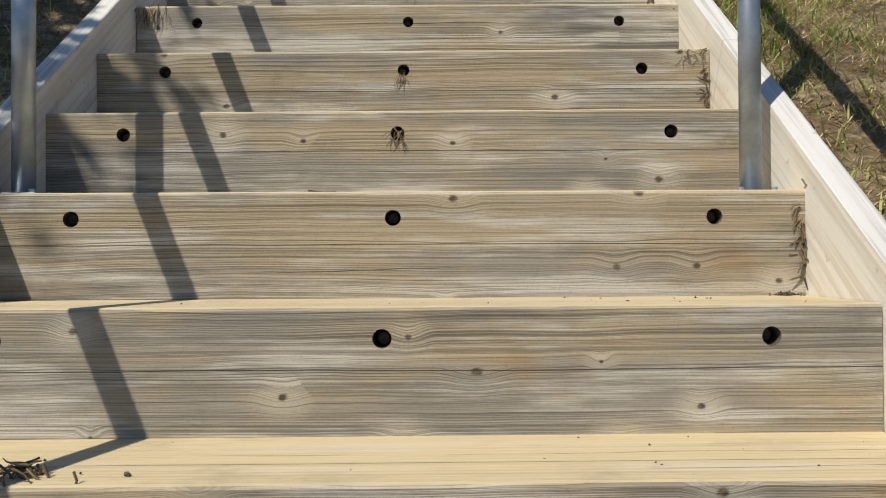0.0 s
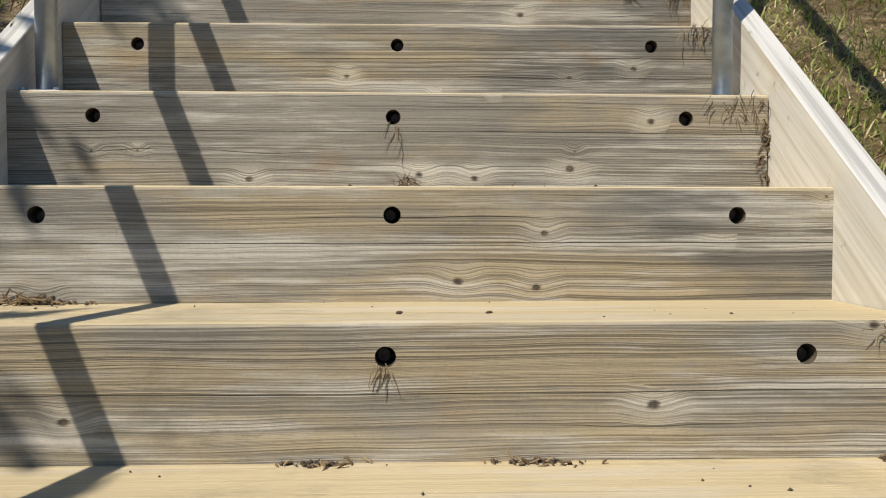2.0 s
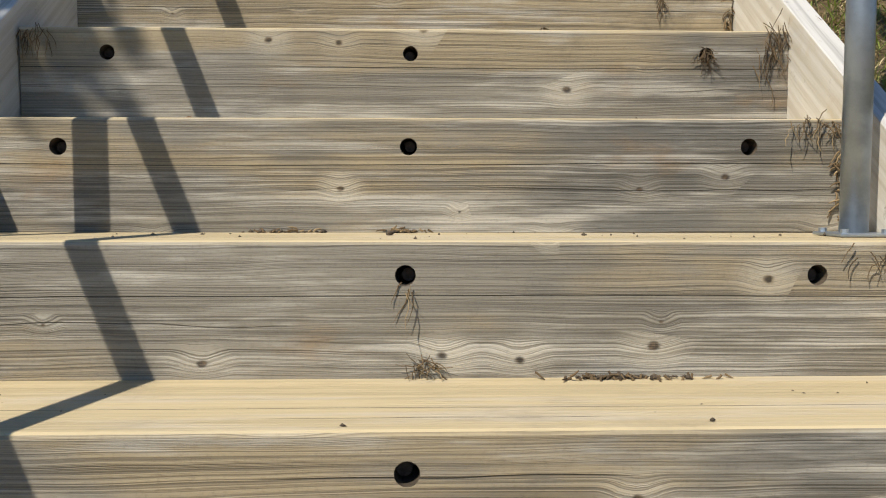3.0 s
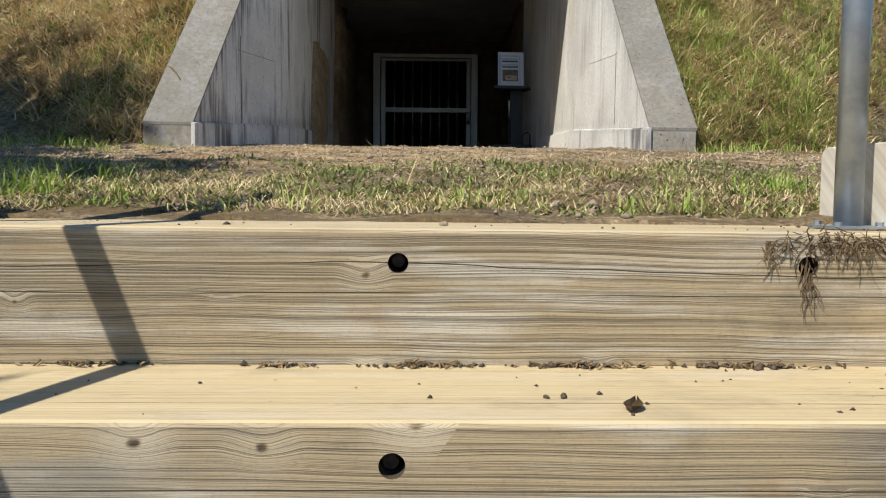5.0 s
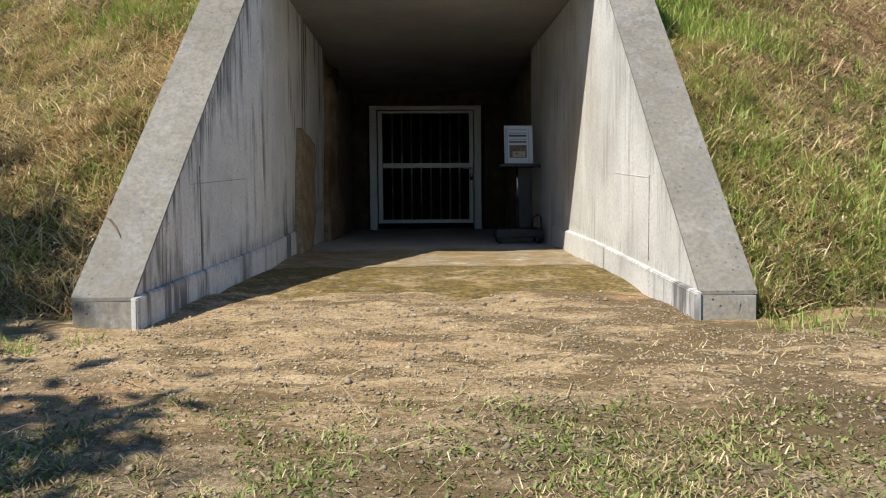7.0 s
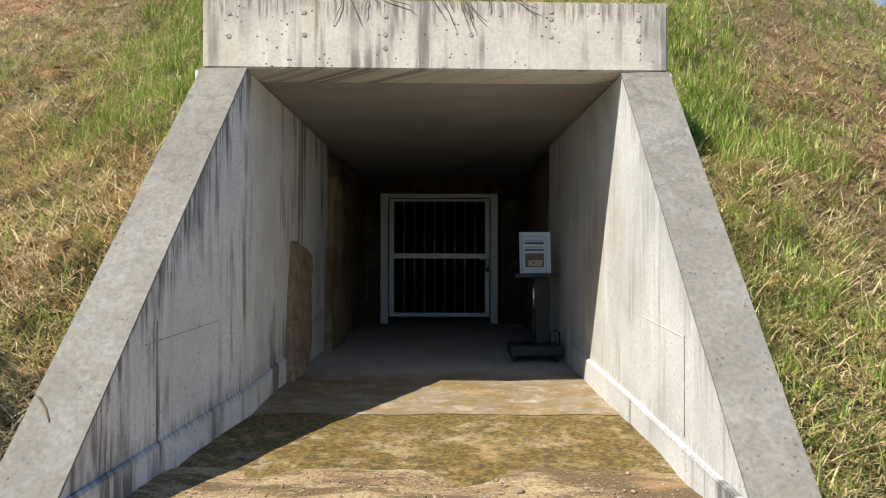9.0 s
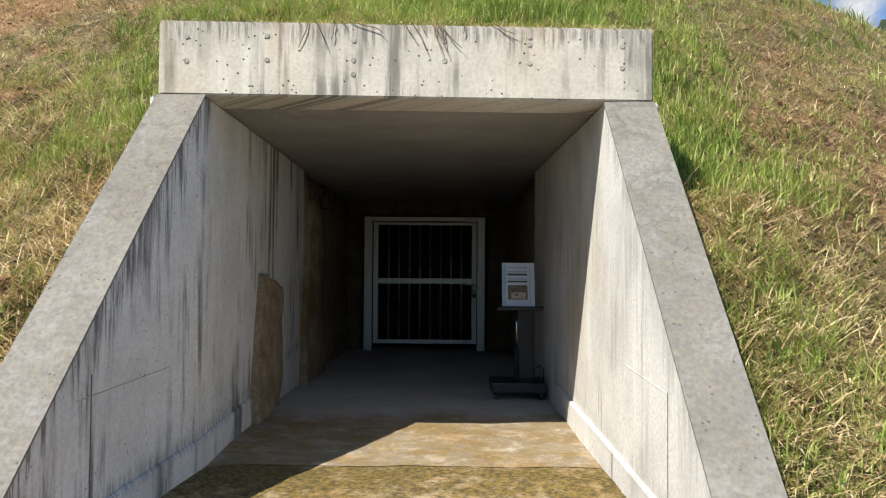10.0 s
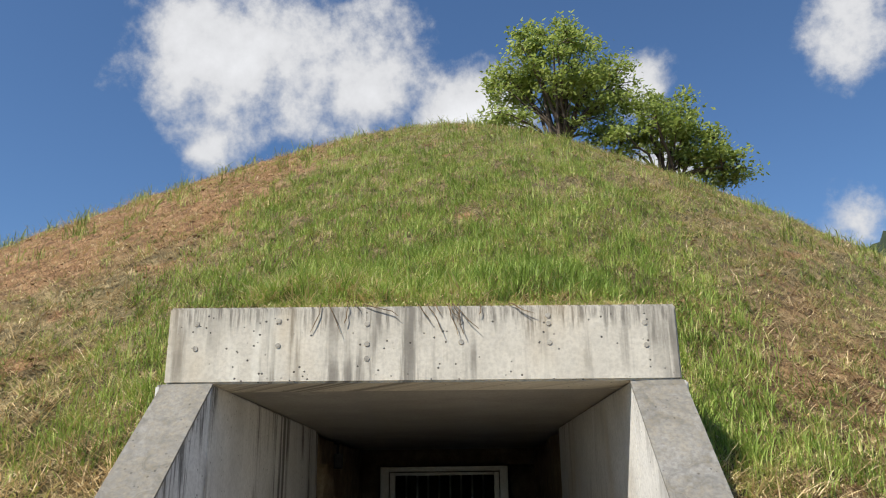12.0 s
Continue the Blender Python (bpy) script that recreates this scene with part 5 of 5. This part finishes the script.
def root_clump(at, n, spread, length, fall, label, seed, normal=(0, -1, 0), thick=0.0010):
    """A tangle of thin dry roots and straw, as one litter mesh."""
    rng = random.Random(seed)
    bm = bmesh.new()
    for _ in range(n):
        p = Vector(at) + Vector((rng.gauss(0, spread[0]), rng.uniform(-0.004, 0.004) + rng.gauss(0, spread[1]), rng.gauss(0, spread[2])))
        d = Vector((rng.uniform(-1, 1), rng.uniform(-0.25, 0.05), rng.uniform(-0.6, 0.4) - fall)).normalized()
        pts = [p]
        for _ in range(4):
            d = (d + Vector((rng.uniform(-0.6, 0.6), rng.uniform(-0.15, 0.1), rng.uniform(-0.5, 0.3) - 0.2 * fall))).normalized()
            p = p + d * length * rng.uniform(0.12, 0.32)
            pts.append(p)
        tube(bm, pts, [thick, thick, thick * 0.9, thick * 0.7, thick * 0.4], 4, cap=False)
    ob = part("root_clump", bm, ROOT)
    return tagged(ob, label, "roots", kind="stuff")


def riser_at(k, x, dz, out=0.006):
    return (x, step_y(k) - out, RISE * k + dz)


root_clump(riser_at(8, 0.695, -0.014), 120, (0.046, 0.004, 0.009), 0.030, 0.12, "tangle of dry roots hanging over the top step", 1)
root_clump(riser_at(8, 0.642, -0.05), 26, (0.005, 0.003, 0.022), 0.04, 0.9, "tangle of dry roots hanging over the top step", 2)
root_clump(riser_at(8, 0.585, -0.025), 22, (0.012, 0.003, 0.008), 0.03, 0.6, "tangle of dry roots hanging over the top step", 3)
root_clump(riser_at(7, 0.648, -0.055), 40, (0.008, 0.003, 0.010), 0.03, 0.3, "straw plug bristling from a bolt hole", 4)
root_clump(riser_at(7, 0.80, -0.03), 40, (0.02, 0.004, 0.03), 0.07, 0.8, "roots hanging at the end of a step", 5)
root_clump(riser_at(6, 0.78, -0.010), 30, (0.03, 0.004, 0.010), 0.04, 0.4, "roots hanging at the end of a step", 6)
root_clump(riser_at(5, 0.77, -0.02), 20, (0.03, 0.003, 0.012), 0.045, 0.6, "roots hanging at the end of a step", 7)
root_clump(riser_at(5, -0.012, -0.075), 5, (0.006, 0.003, 0.010), 0.06, 0.9, "thin twig trailing from a bolt hole", 8)
root_clump(riser_at(5, 0.012, -0.20), 26, (0.014, 0.003, 0.010), 0.035, 0.1, "small tuft of dry roots at a riser's foot", 9)
root_clump(riser_at(3, 0.79, -0.012), 14, (0.022, 0.003, 0.008), 0.03, 0.3, "roots hanging at the end of a step", 10)
root_clump(riser_at(2, -0.012, -0.055), 18, (0.010, 0.003, 0.008), 0.035, 0.6, "straw poking from a bolt hole", 11)
root_clump(riser_at(3, -0.012, -0.065), 7, (0.008, 0.003, 0.008), 0.04, 1.0, "straw poking from a bolt hole", 12)
root_clump(riser_at(4, -0.82, -0.015), 30, (0.03, 0.004, 0.010), 0.06, 0.9, "dry grass hanging over a step's end", 13)
root_clump(riser_at(7, -0.83, -0.015), 24, (0.02, 0.004, 0.010), 0.06, 0.9, "dry grass hanging over a step's end", 14)
for i, (k, x, m, w) in enumerate(((8, -0.20, 22, 0.03), (8, 0.03, 30, 0.05), (8, 0.28, 40, 0.06), (8, 0.56, 40, 0.07), (8, -0.5, 14, 0.06), (5, 0.36, 34, 0.06), (5, 0.30, 16, 0.02), (7, 0.62, 16, 0.08),
                                  (6, -0.03, 30, 0.02), (6, -0.25, 18, 0.05), (3, -0.12, 18, 0.03), (3, 0.22, 22, 0.04), (4, -0.66, 34, 0.04), (7, 0.78, 20, 0.03), (3, 0.80, 24, 0.02), (1, 0.80, 14, 0.02))):
    root_clump(riser_at(k, x, -RISE + 0.006, 0.014), m, (w, 0.007, 0.002), 0.022, 0.25, "line of leaf litter against a riser", 30 + i, thick=0.0022)
    q = np.c_[R2.normal(x, w * 0.8, m * 2), step_y(k) - np.abs(R2.normal(0, 0.008, m * 2)) - 0.003, np.full(m * 2, RISE * (k - 1) + 0.002)]
    lumps("litter_crumbs", q[np.abs(q[:, 0]) < 0.82], 0.0042, BORE, "crumbled leaf mould against a riser", "soil", R2, 0.7)
for i, (k, gx) in enumerate(((1, 0.83), (3, 0.828), (5, 0.826), (6, 0.828), (8, 0.826))):
    root_clump(riser_at(k, gx, -0.12, 0.003), 26, (0.004, 0.002, 0.05), 0.03, 0.2, "dark moss in the gap beside a step", 60 + i, thick=0.002)


def draped_roots(at, n, label, seed, length=0.28):
    """Dark runners creeping over the header's edge and hanging down its face."""
    rng = random.Random(seed)
    bm = bmesh.new()
    for _ in range(n):
        x = at[0] + rng.gauss(0, at[2])
        y = 6.154 + (x - BLO[0]) * 0.0467
        p = Vector((x, y + 0.05, ZH + 0.012))
        slant = rng.uniform(-0.2, 0.7)
        pts = [p, Vector((x + 0.01, y - 0.008, ZH + 0.008))]
        q = pts[-1]
        steps = rng.randint(2, 5)
        for _ in range(steps):
            q = q + Vector((slant * 0.05 + rng.uniform(-0.012, 0.012), rng.uniform(-0.003, 0.001), -rng.uniform(0.3, 1.0) * length / 4))
            q.y = min(q.y, 6.154 + (q.x - BLO[0]) * 0.0467 - 0.004)
            pts.append(q.copy())
        tube(bm, pts, [0.0021] * (len(pts) - 1) + [0.001], 5, cap=False)
    return tagged(part("root_runner", bm, ROOT), label, "roots", kind="stuff")


draped_roots((-0.38, 0, 0.02), 2, "dark runner roots hanging over the header", 71, 0.34)
draped_roots((-0.27, 0, 0.06), 3, "dark runner roots hanging over the header", 72, 0.10)
draped_roots((0.10, 0, 0.07), 4, "dark runner roots hanging over the header", 73, 0.18)
draped_roots((0.20, 0, 0.03), 4, "dark runner roots hanging over the header", 74, 0.20)
draped_roots((0.42, 0, 0.10), 3, "dark runner roots hanging over the header", 75, 0.06)
n = 9000
x = R1.uniform(BLO[0], BRO[0], n)
y = 6.154 + (x - BLO[0]) * 0.0467 + R1.uniform(0.03, 0.30, n) ** 1.0
blades("header_turf", np.c_[x, y, np.full(n, ZH)], 0.055, 0.0042, 0.75, GRASS, "turf creeping over the header's top", "grass", 0.8, R1)
x = R2.uniform(BLO[0], BRO[0], 5000)
y = 6.154 + (x - BLO[0]) * 0.0467 + R2.uniform(0.02, 0.30, 5000)
blades("header_straw", np.c_[x, y, np.full(5000, ZH)], 0.05, 0.004, 1.3, STRAW, "dry straw on the header's top", "straw", 0.4, R2)

# a dead leaf and a bark scrap on the treads
for (k, x, dy, a, lab) in ((7, 0.30, 0.06, 1.2, "curled brown dead leaf on a tread"), (1, -0.17, 0.10, 0.3, "curled brown dead leaf on a tread"), (6, 0.36, 0.17, 0.2, "curled brown dead leaf on a tread")):
    bm = bmesh.new()
    cols = []
    for i in range(7):
        t = i / 6
        w = 0.013 * math.sin(math.pi * min(0.97, t + 0.03))
        cols.append([bm.verts.new(((t - 0.5) * 0.06, s * w, 0.006 + 0.010 * abs(s) - 0.004 * math.sin(3 * t))) for s in (-1, -0.4, 0.4, 1)])
    for q, r in zip(cols, cols[1:]):
        for j in range(3):
            bm.faces.new((q[j], q[j + 1], r[j + 1], r[j]))
    bmesh.ops.solidify(bm, geom=list(bm.faces), thickness=0.0012)
    lf = part("dead_leaf", bm, ROOT)
    lf.matrix_world = pose(x, step_y(k) + dy, RISE * k - 0.004, 0, 0, math.degrees(a))
    tagged(lf, lab, "leaf")


# dead leaf flecks and clods on the mound
m = on_mound(60000, lambda x, y: 0.35 + 0.6 * bare(x, y), np.random.default_rng(14))
lumps("mound_clods", m + [0, 0, 0.006], 0.010, CLOD, "red-brown clods and dead flecks on the mound", "soil", np.random.default_rng(15), 0.5)
# thin twig fallen on the sloping wall top
bm = bmesh.new()
tube(bm, [(-1.205, 4.955, 2.404), (-1.185, 4.945, 2.398), (-1.150, 4.915, 2.366), (-1.125, 4.885, 2.334)], [0.004, 0.0045, 0.004, 0.002], 6)
tagged(part("twig", bm, ROOT), "thin dark twig lying on the sloped concrete", "twig")

# pale grit where the path is trodden bare
R4 = np.random.default_rng(44)
n = 40000
p = np.c_[R4.uniform(-3.2, 3.2, n), R4.normal(4.35, 0.45, n)]
p = p[(p[:, 1] > 2.75) & (p[:, 1] < 5.35)]
p = p[~(((p[:, 0] < -0.98) | (p[:, 0] > 1.02)) & (p[:, 1] > 4.62))]
lumps("path_grit", np.c_[p, ground_z(p[:, 0], p[:, 1])], 0.0036, GRAVEL, "pale coarse grit on the trodden path", "gravel", R4)
# long pale stalks and leafy clumps strewn over the mound and landing
blades("fallen_stalks", on_mound(5200, lambda x, y: 0.6 + 0 * x, R4), 0.15, 0.0042, 1.2, STRAW, "long pale fallen grass stalks on the mound", "straw", 0.3, R4)
p = np.c_[R4.uniform(-3.5, 3.5, 420), R4.uniform(2.75, 4.4, 420)]
blades("landing_stalks", off_path(np.c_[p, ground_z(p[:, 0], p[:, 1]) + 0.008]), 0.13, 0.0032, 1.42, STRAW, "long pale fallen grass stalks on the landing", "straw", 0.1, R4)
c = on_mound(240, lambda x, y: 0.6 + 0 * x, R4)
c = np.repeat(c, 46, axis=0)
c[:, :2] += R4.normal(0, 0.05, (len(c), 2))
c[:, 2] = mound_z(c[:, 0], c[:, 1])
keep = clear_of_portal(c[:, 0], c[:, 1]) & ~((c[:, 0] > -1.06) & (c[:, 0] < 1.21) & (c[:, 1] < 6.56))
blades("mound_weeds", c[keep], 0.05, 0.011, 0.7, MAT, "dark leafy weed clumps on the mound", "weeds", 0.6, R4)


def tread_bit(name, mat, at, size, turn, seed, label, category):
    """A small broken piece lying on a tread."""
    bm = bmesh.new()
    bmesh.ops.create_icosphere(bm, subdivisions=2, radius=1.0)
    o = Vector((seed * 3.1, seed, 0))
    for v in bm.verts:
        v.co = Vector((v.co.x * size[0], v.co.y * size[1], max(v.co.z, -0.6) * size[2])) * (1 + 0.45 * noise.noise(v.co * 1.7 + o))
    low = min(v.co.z for v in bm.verts)
    for v in bm.verts:
        v.co.z -= low
    ob = part(name, bm, mat)
    ob.matrix_world = pose(*at, 0, 0, turn)
    tagged(ob, label, category, "bits on the treads")


BITS = [("pebble", CLOD, 6, -0.457, 0.10, 0.011, 0.6), ("pebble", PEBBLE, 6, -0.339, 0.07, 0.008, 0.5), ("wood_chip", BORE, 6, -0.195, 0.15, 0.010, 0.5), ("wood_chip", BORE, 6, -0.093, 0.09, 0.014, 0.25),
        ("wood_chip", PEBBLE, 6, -0.03, 0.11, 0.010, 0.35), ("wood_chip", BORE, 6, 0.457, 0.21, 0.016, 0.3), ("wood_chip", BORE, 6, 0.536, 0.262, 0.018, 0.15), ("wood_chip", BORE, 7, 0.219, 0.117, 0.010, 0.4),
        ("wood_chip", BORE, 7, 0.195, 0.115, 0.007, 0.4), ("wood_chip", PEBBLE, 8, 0.06, 0.12, 0.009, 0.6), ("wood_chip", BORE, 3, 0.007, 0.095, 0.006, 0.5), ("wood_chip", BORE, 3, 0.158, 0.10, 0.008, 0.3),
        ("wood_chip", BORE, 5, -0.045, 0.18, 0.015, 0.3), ("wood_chip", BORE, -1, -0.352, 0.05, 0.009, 0.3)]
for i, (nm, mat, k, x, dy, r, thin) in enumerate(BITS):
    tread_bit(nm, mat, (x, step_y(k) + dy, RISE * k), (r, r * (0.75 if nm == "pebble" else 0.45), r * thin), 37 * i, i + 1,
              "small rounded pebble lying on a tread" if nm == "pebble" else "broken brown wood chip lying on a tread", "pebble" if nm == "pebble" else "wood chip")
root_clump((-0.50, step_y(-1) + 0.05, RISE * -1 + 0.012), 40, (0.028, 0.018, 0.004), 0.045, 0.1, "small heap of dead leaves and stems", 90, thick=0.002)
root_clump((-0.68, step_y(4) - 0.02, RISE * 3 + 0.010), 40, (0.03, 0.012, 0.004), 0.035, 0.1, "tuft of moss and stems against a riser", 91, thick=0.002)
for o in list(scene.objects):
    if o.parent is None:
        for base, grp in (("tree", "trees"), ("boulder", "boulders in the wall"), ("handrail", "handrails of the stairs"), ("dead_leaf", "dead leaves on the steps")):
            if o.name.split(".")[0] == base:
                o["group"] = grp
